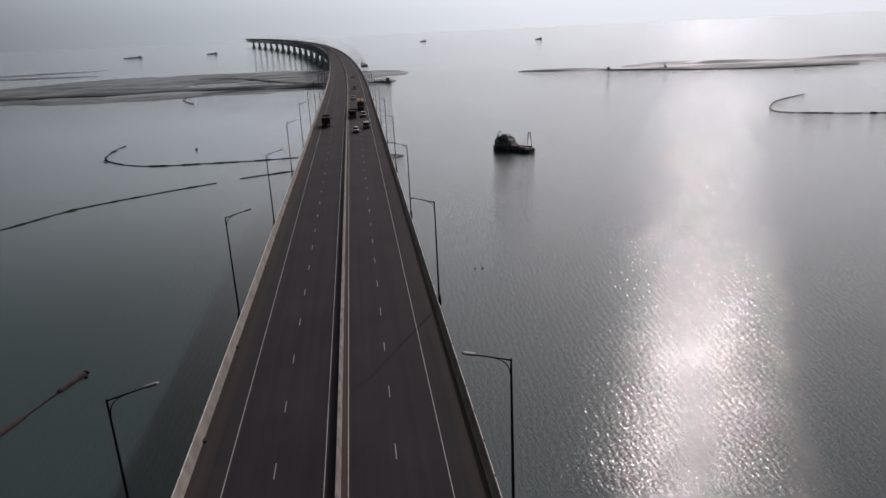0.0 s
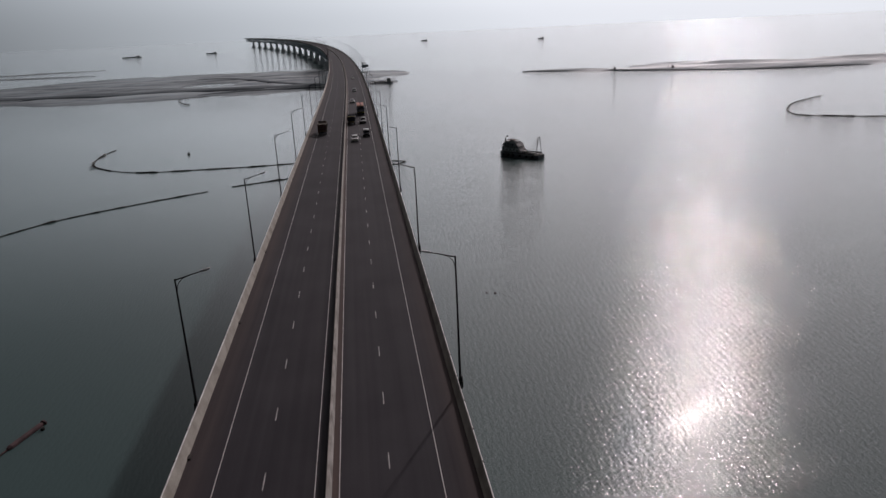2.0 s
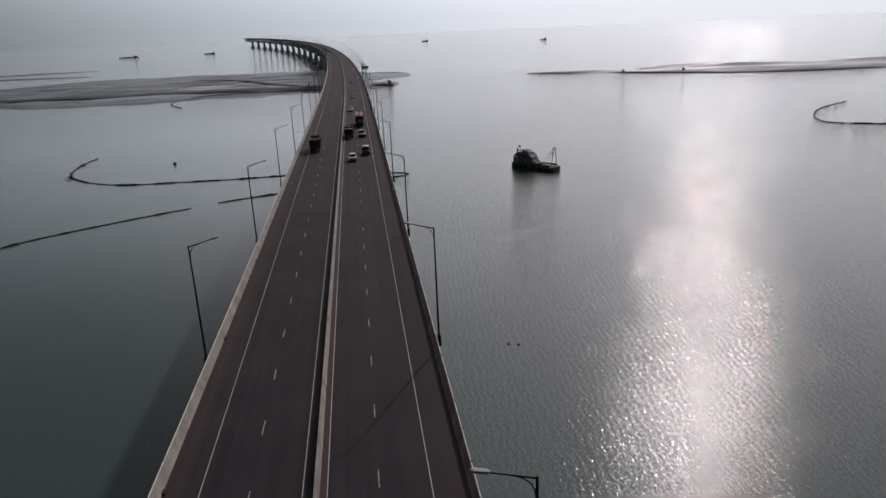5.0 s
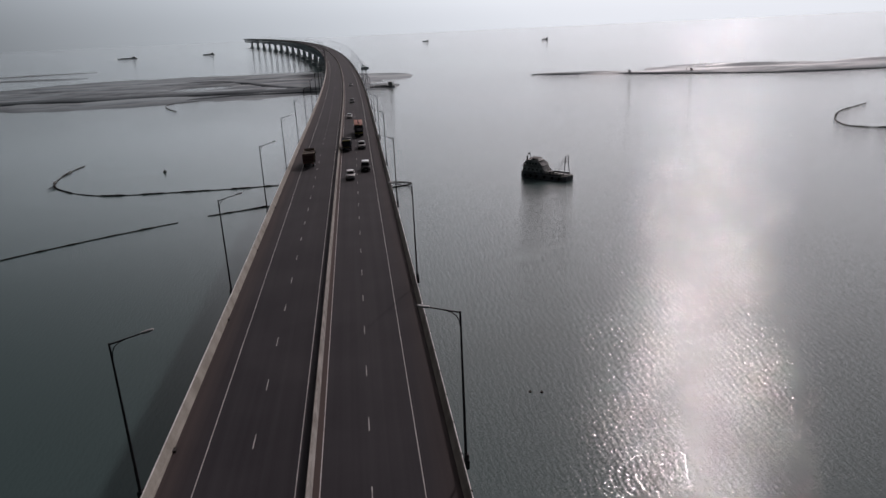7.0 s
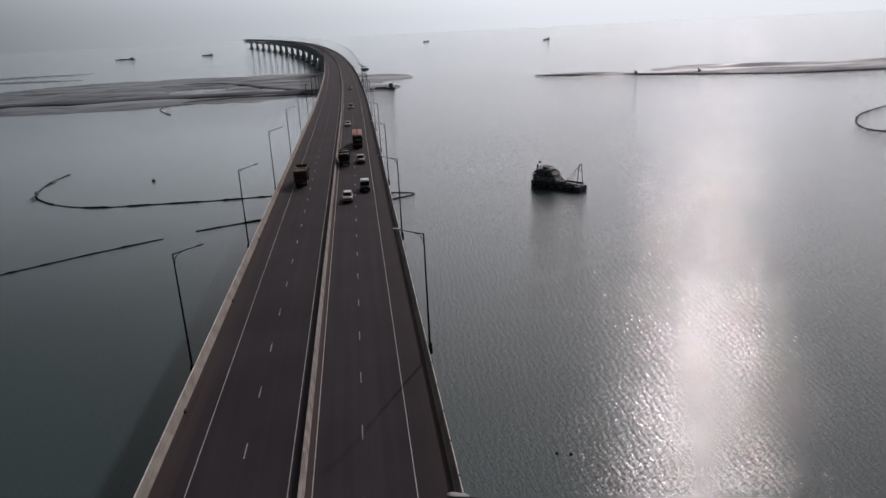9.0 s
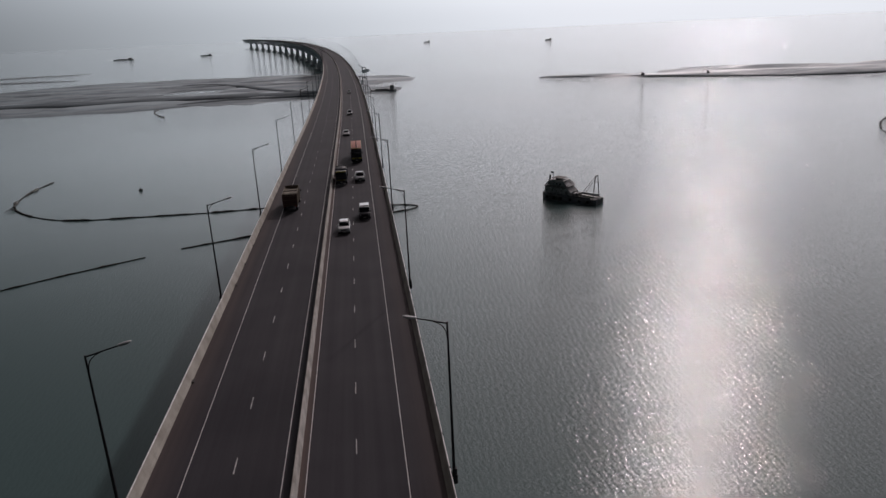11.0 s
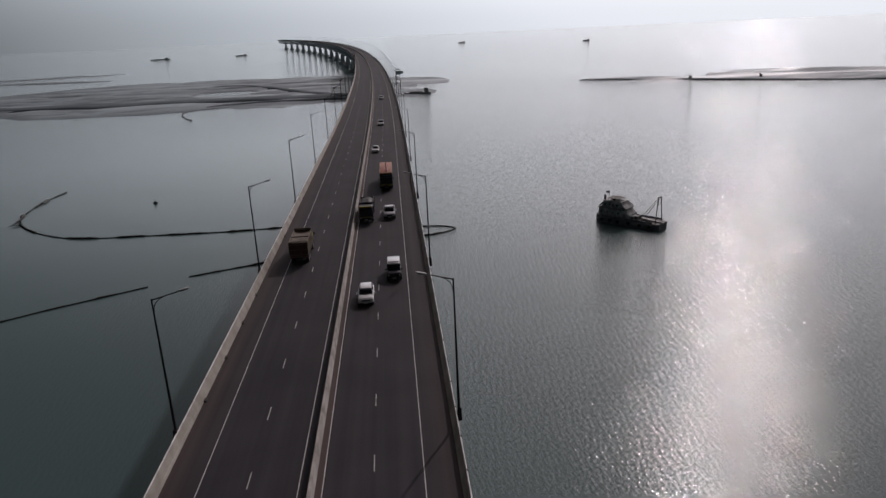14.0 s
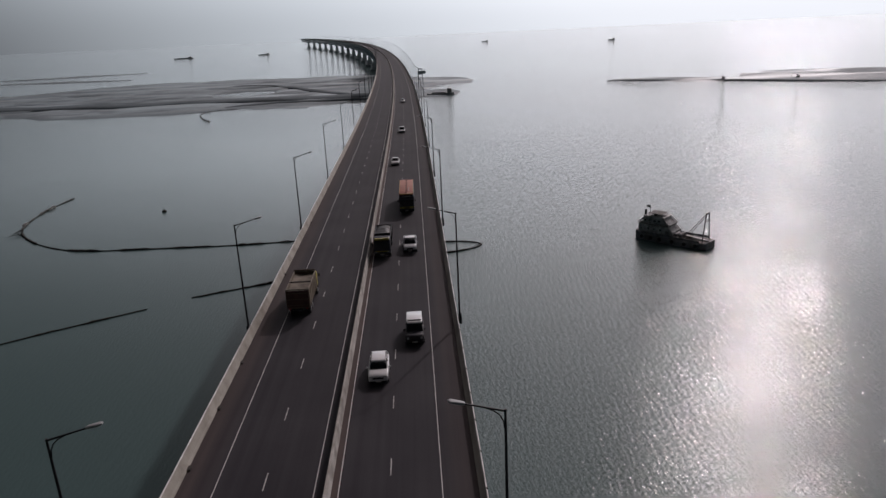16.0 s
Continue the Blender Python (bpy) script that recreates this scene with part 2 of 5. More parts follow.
    ruffled = math_node("MINIMUM", math_node("ADD", math_node("MULTIPLY", open_water, 0.9), 0.3), 1.0)

    slope = [0.0, 0.0]
    for across_crest, along_crest, steep, side, turn, gusty in WAVES:
        place = n.new("ShaderNodeMapping")
        place.vector_type = "TEXTURE"
        place.inputs["Rotation"].default_value = (0, 0, radians(turn))
        place.inputs["Scale"].default_value = (across_crest, along_crest, 1)
        l.new(geo.outputs["Position"], place.inputs["Vector"])
        wave = n.new("ShaderNodeTexNoise")
        wave.inputs["Scale"].default_value, wave.inputs["Detail"].default_value = 1.0, 1.0
        l.new(place.outputs["Vector"], wave.inputs["Vector"])
        split = n.new("ShaderNodeSeparateColor")
        l.new(wave.outputs["Color"], split.inputs[0])
        for k, (channel, much) in enumerate((("Red", steep), ("Green", side))):
            tilt = math_node("SUBTRACT", split.outputs[channel], 0.5)
            if k:
                # sideways the short steep crests lean as far as they can before they break, and no further
                tilt = math_node("MAXIMUM", math_node("MINIMUM", math_node("DIVIDE", tilt, 0.36), 0.5), -0.5)
            tilt = math_node("MULTIPLY", tilt, 2 * much)
            if gusty:
                tilt = math_node("MULTIPLY", tilt, (gust, reach, ruffled)[gusty - 1])
            slope[k] = math_node("ADD", slope[k], tilt)
    for length, steep, turn, wayward in TRAINS:
        place = n.new("ShaderNodeMapping")
        place.vector_type = "TEXTURE"
        place.inputs["Rotation"].default_value = (0, 0, radians(turn))
        place.inputs["Scale"].default_value = (length / 0.31416, length / 0.31416, 1)
        l.new(geo.outputs["Position"], place.inputs["Vector"])
        bands = n.new("ShaderNodeTexWave")
        bands.inputs["Scale"].default_value, bands.inputs["Distortion"].default_value = 1.0, wayward
        bands.inputs["Detail"].default_value, bands.inputs["Detail Scale"].default_value = 2.0, 0.7
        l.new(place.outputs["Vector"], bands.inputs["Vector"])
        run = (math.cos(radians(turn)), math.sin(radians(turn)))
        for k, way in enumerate((along, cross)):
            much = steep * (run[0] * way[0] + run[1] * way[1])
            slope[k] = math_node("ADD", slope[k], math_node("MULTIPLY", math_node("SUBTRACT", bands.outputs["Fac"], 0.5), 2 * much))
    normal = geo.outputs["Normal"]
    for value, way in zip(slope, (along, cross)):
        scaled, added = n.new("ShaderNodeVectorMath"), n.new("ShaderNodeVectorMath")
        scaled.operation, added.operation = "SCALE", "ADD"
        scaled.inputs[0].default_value = way
        l.new(math_node("MULTIPLY", value, lively), scaled.inputs["Scale"])
        l.new(normal, added.inputs[0])
        l.new(scaled.outputs[0], added.inputs[1])
        normal = added.outputs[0]
    unit = n.new("ShaderNodeVectorMath")
    unit.operation = "NORMALIZE"
    l.new(normal, unit.inputs[0])
    l.new(unit.outputs[0], b.inputs["Normal"])
    # between the glinting wavelets the ruffled skin of the water shines softly
    b.inputs["Coat Weight"].default_value, b.inputs["Coat Roughness"].default_value, b.inputs["Coat IOR"].default_value = 0.09, 0.34, 1.33

    silt = n.new("ShaderNodeMix")
    silt.data_type = "RGBA"
    silt.inputs[6].default_value, silt.inputs[7].default_value = (0.077, 0.124, 0.124, 1), (0.091, 0.143, 0.143, 1)
    l.new(drift.outputs["Fac"], silt.inputs[0])
    l.new(silt.outputs[2], b.inputs["Base Color"])
    b.inputs["Roughness"].default_value = 0.065
    b.inputs["IOR"].default_value, b.inputs["Specular IOR Level"].default_value = 1.33, 0.44
    return m


def sand_material():
    """Grey river sand in long wet and dry streaks, its colours paled and blued for haze."""
    m = bpy.data.materials.new("streaky_river_sand")
    m.use_nodes = True
    n, l = m.node_tree.nodes, m.node_tree.links
    b = n["Principled BSDF"]
    geo, place = n.new("ShaderNodeNewGeometry"), n.new("ShaderNodeMapping")
    place.inputs["Scale"].default_value = (0.006, 0.028, 0.0)
    place.inputs["Rotation"].default_value = (0, 0, radians(6))
    l.new(geo.outputs["Position"], place.inputs["Vector"])
    streak, grain = n.new("ShaderNodeTexNoise"), n.new("ShaderNodeTexNoise")
    streak.inputs["Scale"].default_value, streak.inputs["Detail"].default_value, streak.inputs["Distortion"].default_value = 1.0, 8, 0.5
    grain.inputs["Scale"].default_value, grain.inputs["Detail"].default_value = 0.25, 5
    l.new(place.outputs["Vector"], streak.inputs["Vector"])
    l.new(geo.outputs["Position"], grain.inputs["Vector"])
    ramp = n.new("ShaderNodeValToRGB")
    ramp.color_ramp.elements[0].position, ramp.color_ramp.elements[0].color = 0.36, (0.16, 0.205, 0.222, 1)
    ramp.color_ramp.elements[1].position, ramp.color_ramp.elements[1].color = 0.64, (0.31, 0.37, 0.395, 1)
    middle = ramp.color_ramp.elements.new(0.5)
    middle.color = (0.235, 0.29, 0.312, 1)
    l.new(streak.outputs["Fac"], ramp.inputs["Fac"])
    tone, gain = n.new("ShaderNodeHueSaturation"), n.new("ShaderNodeMapRange")
    gain.inputs["To Min"].default_value, gain.inputs["To Max"].default_value = 0.75, 1.25
    l.new(grain.outputs["Fac"], gain.inputs["Value"])
    # damp hollows
    hollow, sunk, both = n.new("ShaderNodeTexNoise"), n.new("ShaderNodeMapRange"), n.new("ShaderNodeMath")
    hollow.inputs["Scale"].default_value, hollow.inputs["Detail"].default_value, hollow.inputs["Distortion"].default_value = 0.022, 6, 0.8
    l.new(geo.outputs["Position"], hollow.inputs["Vector"])
    sunk.inputs["From Min"].default_value, sunk.inputs["From Max"].default_value = 0.40, 0.56
    sunk.inputs["To Min"].default_value, sunk.inputs["To Max"].default_value = 0.68, 1.08
    l.new(hollow.outputs["Fac"], sunk.inputs["Value"])
    both.operation = "MULTIPLY"
    l.new(gain.outputs["Result"], both.inputs[0])
    l.new(sunk.outputs["Result"], both.inputs[1])
    l.new(both.outputs[0], tone.inputs["Value"])
    l.new(ramp.outputs["Color"], tone.inputs["Color"])
    # soaked dark along the waterline
    spot, soaked, damp = n.new("ShaderNodeSeparateXYZ"), n.new("ShaderNodeMapRange"), n.new("ShaderNodeMix")
    l.new(geo.outputs["Position"], spot.inputs[0])
    soaked.inputs["From Min"].default_value, soaked.inputs["From Max"].default_value = WATER_Z + 0.1, WATER_Z + 0.9
    soaked.inputs["To Min"].default_value, soaked.inputs["To Max"].default_value = 0.75, 0.0
    l.new(spot.outputs["Z"], soaked.inputs["Value"])
    damp.data_type = "RGBA"
    damp.inputs[7].default_value = (0.115, 0.152, 0.168, 1)
    l.new(soaked.outputs["Result"], damp.inputs[0])
    l.new(tone.outputs["Color"], damp.inputs[6])
    l.new(damp.outputs[2], b.inputs["Base Color"])
    wet = n.new("ShaderNodeMapRange")
    wet.inputs["From Min"].default_value, wet.inputs["From Max"].default_value = 0.38, 0.6
    wet.inputs["To Min"].default_value, wet.inputs["To Max"].default_value = 0.32, 0.8
    l.new(streak.outputs["Fac"], wet.inputs["Value"])
    l.new(wet.outputs["Result"], b.inputs["Roughness"])
    b.inputs["Specular IOR Level"].default_value = 0.45
    return m


M_ASPHALT = asphalt_material()
M_WATER = water_material()
M_CONCRETE = paint("parapet_concrete", (0.43, 0.405, 0.355), 0.9, vary=0.2, scale=0.45, fine=9, bump=0.01, tint=(0.28, 0.26, 0.22))
M_MEDIAN = paint("median_concrete", (0.53, 0.505, 0.47), 0.9, vary=0.2, scale=0.6, fine=8, bump=0.01, tint=(0.30, 0.28, 0.25))
# bridge concrete and steel painted paler and bluer in place of haze
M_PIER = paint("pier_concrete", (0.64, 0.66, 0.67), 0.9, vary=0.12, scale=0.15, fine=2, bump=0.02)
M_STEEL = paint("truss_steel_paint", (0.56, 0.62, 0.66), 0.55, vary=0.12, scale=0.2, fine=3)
M_COPING = paint("galvanised_coping", (0.62, 0.61, 0.60), 0.36, metal=0.55, vary=0.2, scale=0.9, fine=6, tint=(0.45, 0.43, 0.42))
M_LINE = paint("road_line_paint", (0.82, 0.81, 0.79), 0.7, vary=0.25, scale=1.3, fine=14, tint=(0.62, 0.60, 0.58))
M_DASH = paint("worn_dash_paint", (0.62, 0.61, 0.595), 0.75, vary=0.3, scale=1.3, fine=14, tint=(0.28, 0.27, 0.26))
M_POLE = paint("dark_lamp_steel", (0.022, 0.023, 0.027), 0.65, vary=0.2, scale=1.5)
M_HEAD = paint("lamp_head_grey", (0.42, 0.43, 0.44), 0.65, metal=0.0, vary=0.1)
M_LENS = glass("lamp_lens", (0.5, 0.5, 0.48))
M_IRON = paint("drain_iron", (0.05, 0.042, 0.038), 0.8, vary=0.3, scale=6)
M_SAND = sand_material()
M_MUD = paint("dark_wet_mud", (0.10, 0.135, 0.15), 0.85, vary=0.25, scale=0.03, fine=0.3, tint=(0.075, 0.102, 0.114))
M_FLOAT = paint("weedy_float", (0.032, 0.032, 0.030), 0.85, vary=0.4, scale=0.5, fine=5, bump=0.03, tint=(0.052, 0.047, 0.040))
M_PIPE = paint("rusty_pipe", (0.105, 0.055, 0.06), 0.8, vary=0.3, scale=0.7, fine=7, bump=0.01)
M_PALE = paint("pale_float", (0.6, 0.6, 0.58), 0.7, vary=0.2)
M_RUBBER = paint("tyre_rubber", (0.018, 0.018, 0.019), 0.85, vary=0.2)
M_RIM = paint("wheel_metal", (0.4, 0.4, 0.41), 0.35, metal=0.8, vary=0.1)
M_GLASS = glass("vehicle_glass")
M_WHITE = paint("white_car_paint", (0.78, 0.79, 0.80), 0.3, vary=0.04, coat=0.6)
M_SILVER = paint("silver_car_paint", (0.60, 0.62, 0.65), 0.3, vary=0.05, coat=0.6)
M_BLACK = paint("black_plastic", (0.02, 0.02, 0.022), 0.6, vary=0.15)
M_LAMP = glass("headlamp_glass", (0.65, 0.66, 0.68))
M_RED = paint("tail_lamp_red", (0.35, 0.02, 0.015), 0.3, vary=0.1)
M_PLATE = paint("blank_plate", (0.65, 0.65, 0.62), 0.5, vary=0.05)
M_OCHRE = paint("ochre_truck_paint", (0.21, 0.165, 0.115), 0.7, vary=0.2, scale=1.2, tint=(0.15, 0.105, 0.075))
M_TARP = paint("dusty_tarpaulin", (0.27, 0.235, 0.19), 0.9, vary=0.25, scale=1.4, bump=0.02)
M_MAROON = paint("maroon_paint", (0.14, 0.072, 0.055), 0.6, vary=0.2)
M_ROOF = paint("orange_red_roof", (0.46, 0.175, 0.115), 0.7, vary=0.16, scale=0.9, tint=(0.37, 0.14, 0.10))
M_DARK = paint("dark_blue_paint", (0.035, 0.038, 0.05), 0.5, vary=0.15)
M_YELLOW = paint("yellow_paint", (0.55, 0.48, 0.11), 0.5, vary=0.15)
# weathered hull and cabin, base tones lifted to imitate haze over the boat
M_HULL = paint("weathered_hull", (0.21, 0.22, 0.24), 0.7, vary=0.3, scale=0.4, fine=4, tint=(0.13, 0.12, 0.115))
M_CABIN = paint("weathered_cabin", (0.64, 0.64, 0.64), 0.7, vary=0.25, scale=0.6, fine=5, tint=(0.24, 0.235, 0.23))
# barge grey lightened, the haze on far boats put into the colour
M_BARGE = paint("faded_grey_barge_paint", (0.55, 0.57, 0.59), 0.7, vary=0.2, scale=0.3, fine=2)
M_DECK = paint("dusty_deck", (0.27, 0.255, 0.24), 0.9, vary=0.3, scale=0.5, fine=4)


# ---- mesh helpers ----
def part(name, bm, material, parent=None, label=""):
    me = bpy.data.meshes.new(name)
    bm.to_mesh(me)
    bm.free()
    me.materials.append(material)
    ob = new(name, me)
    if parent:
        ob.parent = parent
    return tagged(ob, label)


def alike(ob, m, parent=None):
    """Another piece on the same mesh."""
    c = new(ob.name, ob.data)
    c.parent = parent or ob.parent
    c.matrix_basis = m
    return c


def thing(name, label, category, group="", kind="", m=None):
    e = tagged(new(name), label, category, group, kind)
    e.empty_display_size = 0.5
    if m is not None:
        e.matrix_basis = m
    return e


def box(bm, size, at=(0, 0, 0), bevel=0.0, turn=None):
    m = Matrix.Translation(at) @ (turn or Matrix()) @ Matrix.Diagonal((*size, 1))
    made = bmesh.ops.create_cube(bm, size=1, matrix=m)
    if bevel:
        edges = list({e for v in made["verts"] for e in v.link_edges})
        bmesh.ops.bevel(bm, geom=edges, offset=bevel, segments=2, affect="EDGES")
    return bm


def rod(bm, a, b, r0, r1=None, sides=8):
    a, b = Vector(a), Vector(b)
    d = b - a
    m = Matrix.Translation((a + b) / 2) @ d.to_track_quat("Z", "Y").to_matrix().to_4x4()
    bmesh.ops.create_cone(bm, cap_ends=True, segments=sides, radius1=r0, radius2=r0 if r1 is None else r1, depth=d.length, matrix=m)
    return bm


def tube(bm, pts, radius, sides=8):
    """A round tube along pts; radius is a number or a function of the fraction along."""
    rings = []
    pts = [Vector(p) for p in pts]
    for i, p in enumerate(pts):
        d = (pts[min(i + 1, len(pts) - 1)] - pts[max(i - 1, 0)]).normalized()
        side = d.cross(Vector((0, 0, 1))) if abs(d.z) < 0.95 else d.cross(Vector((0, 1, 0)))
        side.normalize()
        up = side.cross(d)
        r = radius(i / (len(pts) - 1)) if callable(radius) else radius
        rings.append([bm.verts.new(p + r * (math.cos(a) * side + math.sin(a) * up)) for a in (2 * math.pi * k / sides for k in range(sides))])
    for a, b in zip(rings, rings[1:]):
        for k in range(sides):
            bm.faces.new((a[k], a[(k + 1) % sides], b[(k + 1) % sides], b[k]))
    bm.faces.new(rings[0][::-1])
    bm.faces.new(rings[-1])
    bmesh.ops.recalc_face_normals(bm, faces=bm.faces[:])
    return bm


def loft(bm, sections, smooth=True):
    """Rounded-rectangle sections (y, half width, low z, high z, corner radius[, half width at the foot]) joined along y."""
    rings = []
    for y, hw, z0, z1, r, *foot in sections:
        hw0 = foot[0] if foot else hw
        r = min(r, hw * 0.95, (z1 - z0) * 0.48)
        ring = []
        for cx, cz, a0 in ((hw - r, z1 - r, 0), (-hw + r, z1 - r, 90), (-hw0 + r, z0 + r, 180), (hw0 - r, z0 + r, 270)):
            for k in range(4):
                a = radians(a0 + 30 * k)
                ring.append(bm.verts.new((cx + r * math.cos(a), y, cz + r * math.sin(a))))
        rings.append(ring)
    n = len(rings[0])
    for a, b in zip(rings, rings[1:]):
        for k in range(n):
            f = bm.faces.new((a[k], a[(k + 1) % n], b[(k + 1) % n], b[k]))
            f.smooth = smooth
    bm.faces.new(rings[0])
    bm.faces.new(rings[-1][::-1])
    bmesh.ops.recalc_face_normals(bm, faces=bm.faces[:])
    return bm


def spline(points, step):
    """Points every step metres along a Catmull-Rom curve."""
    p = [Vector(q) for q in points]
    p = [2 * p[0] - p[1], *p, 2 * p[-1] - p[-2]]
    out = []
    for i in range(1, len(p) - 2):
        n = max(1, round((p[i + 1] - p[i]).length / step))
        for k in range(n):
            t = k / n
            out.append(0.5 * (2 * p[i] + (p[i + 1] - p[i - 1]) * t + (2 * p[i - 1] - 5 * p[i] + 4 * p[i + 1] - p[i + 2]) * t * t
                              + (3 * p[i] - p[i - 1] - 3 * p[i + 1] + p[i + 2]) * t ** 3))
    return [*out, p[-2]]


# ---- the bridge's line ----
BEND_START, BEND = 325.0, 5.2e-5
NEAR_END, FAR_END = -160.0, 3225.0


def across(y, off=0.0, z=0.0):
    """A place on the bridge: y along, off metres to the right of its middle line."""
    d = max(0.0, y - BEND_START)
    slope = -2 * BEND * d
    k = 1 / math.hypot(1, slope)
    return Vector((-0.4 - BEND * d * d + off * k, y - off * slope * k, z))


def heading(y):
    """Degrees by which the bridge has turned to the left."""
    return math.degrees(math.atan(2 * BEND * max(0.0, y - BEND_START)))


def stations(step_near=12.5, step_far=50.0):
    ys, y = [], NEAR_END
    while y < FAR_END:
        ys.append(y)
        y += step_near if y < 700 else step_far
    return [*ys, FAR_END]


def sweep(section, ys=None, uv=False):
    """A closed section (offset, z) carried along the bridge."""
    ys = ys or stations()
    bm = bmesh.new()
    layer = bm.loops.layers.uv.new("UVMap") if uv else None
    rings = [[bm.verts.new(across(y, o, z)) for o, z in section] for y in ys]
    n = len(section)
    for i in range(len(ys) - 1):
        for k in range(n):
            j = (k + 1) % n
            f = bm.faces.new((rings[i][k], rings[i][j], rings[i + 1][j], rings[i + 1][k]))
            if uv:
                for loop, (q, yy) in zip(f.loops, ((k, ys[i]), (j, ys[i]), (j, ys[i + 1]), (k, ys[i + 1]))):
                    loop[layer].uv = (section[q][0], yy)
    bm.faces.new(rings[0])
    bm.faces.new(rings[-1][::-1])
    bmesh.ops.recalc_face_normals(bm, faces=bm.faces[:])
    return bm


# ---- water ----
bm = bmesh.new()
bmesh.ops.create_grid(bm, x_segments=24, y_segments=24, size=14000)
water = tagged(part("water", bm, M_WATER), "grey-green silty river water with small ripples", "water", kind="structure")
water.matrix_basis = pose(0, 2000, WATER_Z)

# ---- deck ----
deck = thing("bridge_deck", "long concrete bridge deck curving away over the river", "bridge", kind="structure")
part("deck_slab", sweep([(-10.95, -0.95), (-10.95, -1.5), (-7.2, -2.1), (-5.0, -3.4), (5.0, -3.4), (7.2, -2.1), (10.72, -1.5), (10.72, -0.95)]), M_PIER, deck, "grey concrete box deck")
road = tagged(part("road", sweep([(-10.55, -1.2), (10.35, -1.2), (10.35, ROAD_Z), (8, ROAD_Z), (1, ROAD_Z), (-1, ROAD_Z), (-8, ROAD_Z), (-10.55, ROAD_Z)], uv=True), M_ASPHALT),
              "dark dusty asphalt carriageway with two lanes each way", "road", kind="structure")
for s in (-1, 1):
    w = 10.96 if s < 0 else 10.74
    part("parapet", sweep([(s * w, -1.55), (s * w, 0.0), (s * (w - 0.03), 0.05), (s * (w - 0.11), 0.05), (s * (w - 0.15), 0.0), (s * (w - 0.36), -0.62), (s * (w - 0.46), -0.78), (s * (w - 0.46), -1.1)]), M_CONCRETE, deck, "pale concrete parapet with a sloped inner face")
    part("coping", sweep([(s * (w - o), z) for o, z in ((0.025, 0.045), (0.025, 0.085), (0.05, 0.115), (0.09, 0.115), (0.115, 0.085), (0.115, 0.045))]), M_COPING, deck, "worn bright coping along the parapet's top")
part("median_barrier", sweep([(o + 0.05, z) for o, z in ((-0.19, -1.0), (-0.19, -0.82), (-0.13, -0.62), (-0.11, 0.0), (-0.09, 0.04), (0.09, 0.04), (0.11, 0.0), (0.13, -0.62), (0.19, -0.82), (0.19, -1.0))]), M_MEDIAN, deck, "pale concrete median barrier")
for off in (-7.95, -0.92, 0.75, 7.82):
    part("edge_line", sweep([(off - 0.028, ROAD_Z - 0.01), (off + 0.028, ROAD_Z - 0.01), (off + 0.028, ROAD_Z + 0.005), (off - 0.028, ROAD_Z + 0.005)]), M_LINE, road, "worn white painted line")

# ---- spans and piers ----
SPAN, FIRST_PIER = 150.0, -75.0
BAYS, CHORD_Z = 8, -13.4


def girder_span(y):
    """Two steel side trusses and the lower deck, between two piers."""
    e = thing("truss_span", "grey steel truss span under the bridge deck", "bridge truss", "truss spans", m=Matrix())
    e.matrix_basis = Matrix.Translation(across(y + SPAN / 2)) @ pose(0, 0, 0, 0, 0, heading(y + SPAN / 2))
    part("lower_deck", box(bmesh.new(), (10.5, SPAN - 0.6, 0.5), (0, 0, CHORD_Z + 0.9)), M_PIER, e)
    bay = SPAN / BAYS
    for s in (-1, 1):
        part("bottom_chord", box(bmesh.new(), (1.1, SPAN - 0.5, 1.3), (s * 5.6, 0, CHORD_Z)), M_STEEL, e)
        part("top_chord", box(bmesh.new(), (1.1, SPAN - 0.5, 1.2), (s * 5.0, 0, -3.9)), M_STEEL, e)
        for k in range(BAYS):
            for half in (0, 1):
                y0 = -SPAN / 2 + (k + 0.5 * half) * bay
                lo, hi = (y0, y0 + bay / 2) if half == 0 else (y0 + bay / 2, y0)
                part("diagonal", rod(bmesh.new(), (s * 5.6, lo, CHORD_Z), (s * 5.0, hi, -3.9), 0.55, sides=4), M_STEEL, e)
    return e


def pier(y):
    e = thing("bridge_pier", "pale concrete bridge pier standing in the river", "bridge pier", "bridge piers")
    e.matrix_basis = Matrix.Translation(across(y)) @ pose(0, 0, 0, 0, 0, heading(y))
    bm = bmesh.new()
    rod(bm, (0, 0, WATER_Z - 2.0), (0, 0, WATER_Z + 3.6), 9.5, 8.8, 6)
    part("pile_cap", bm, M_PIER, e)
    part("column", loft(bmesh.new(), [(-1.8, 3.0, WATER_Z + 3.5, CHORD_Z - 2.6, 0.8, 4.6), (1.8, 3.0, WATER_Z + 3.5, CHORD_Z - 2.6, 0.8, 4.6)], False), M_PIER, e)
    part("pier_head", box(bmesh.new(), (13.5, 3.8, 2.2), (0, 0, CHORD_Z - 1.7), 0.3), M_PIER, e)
    return e


first_span, first_pier = girder_span(FIRST_PIER), pier(FIRST_PIER)
for k in range(1, 22):
    y = FIRST_PIER + SPAN * k
    copy_thing(first_span, Matrix.Translation(across(y + SPAN / 2)) @ pose(0, 0, 0, 0, 0, heading(y + SPAN / 2)))
    copy_thing(first_pier, Matrix.Translation(across(y)) @ pose(0, 0, 0, 0, 0, heading(y)))


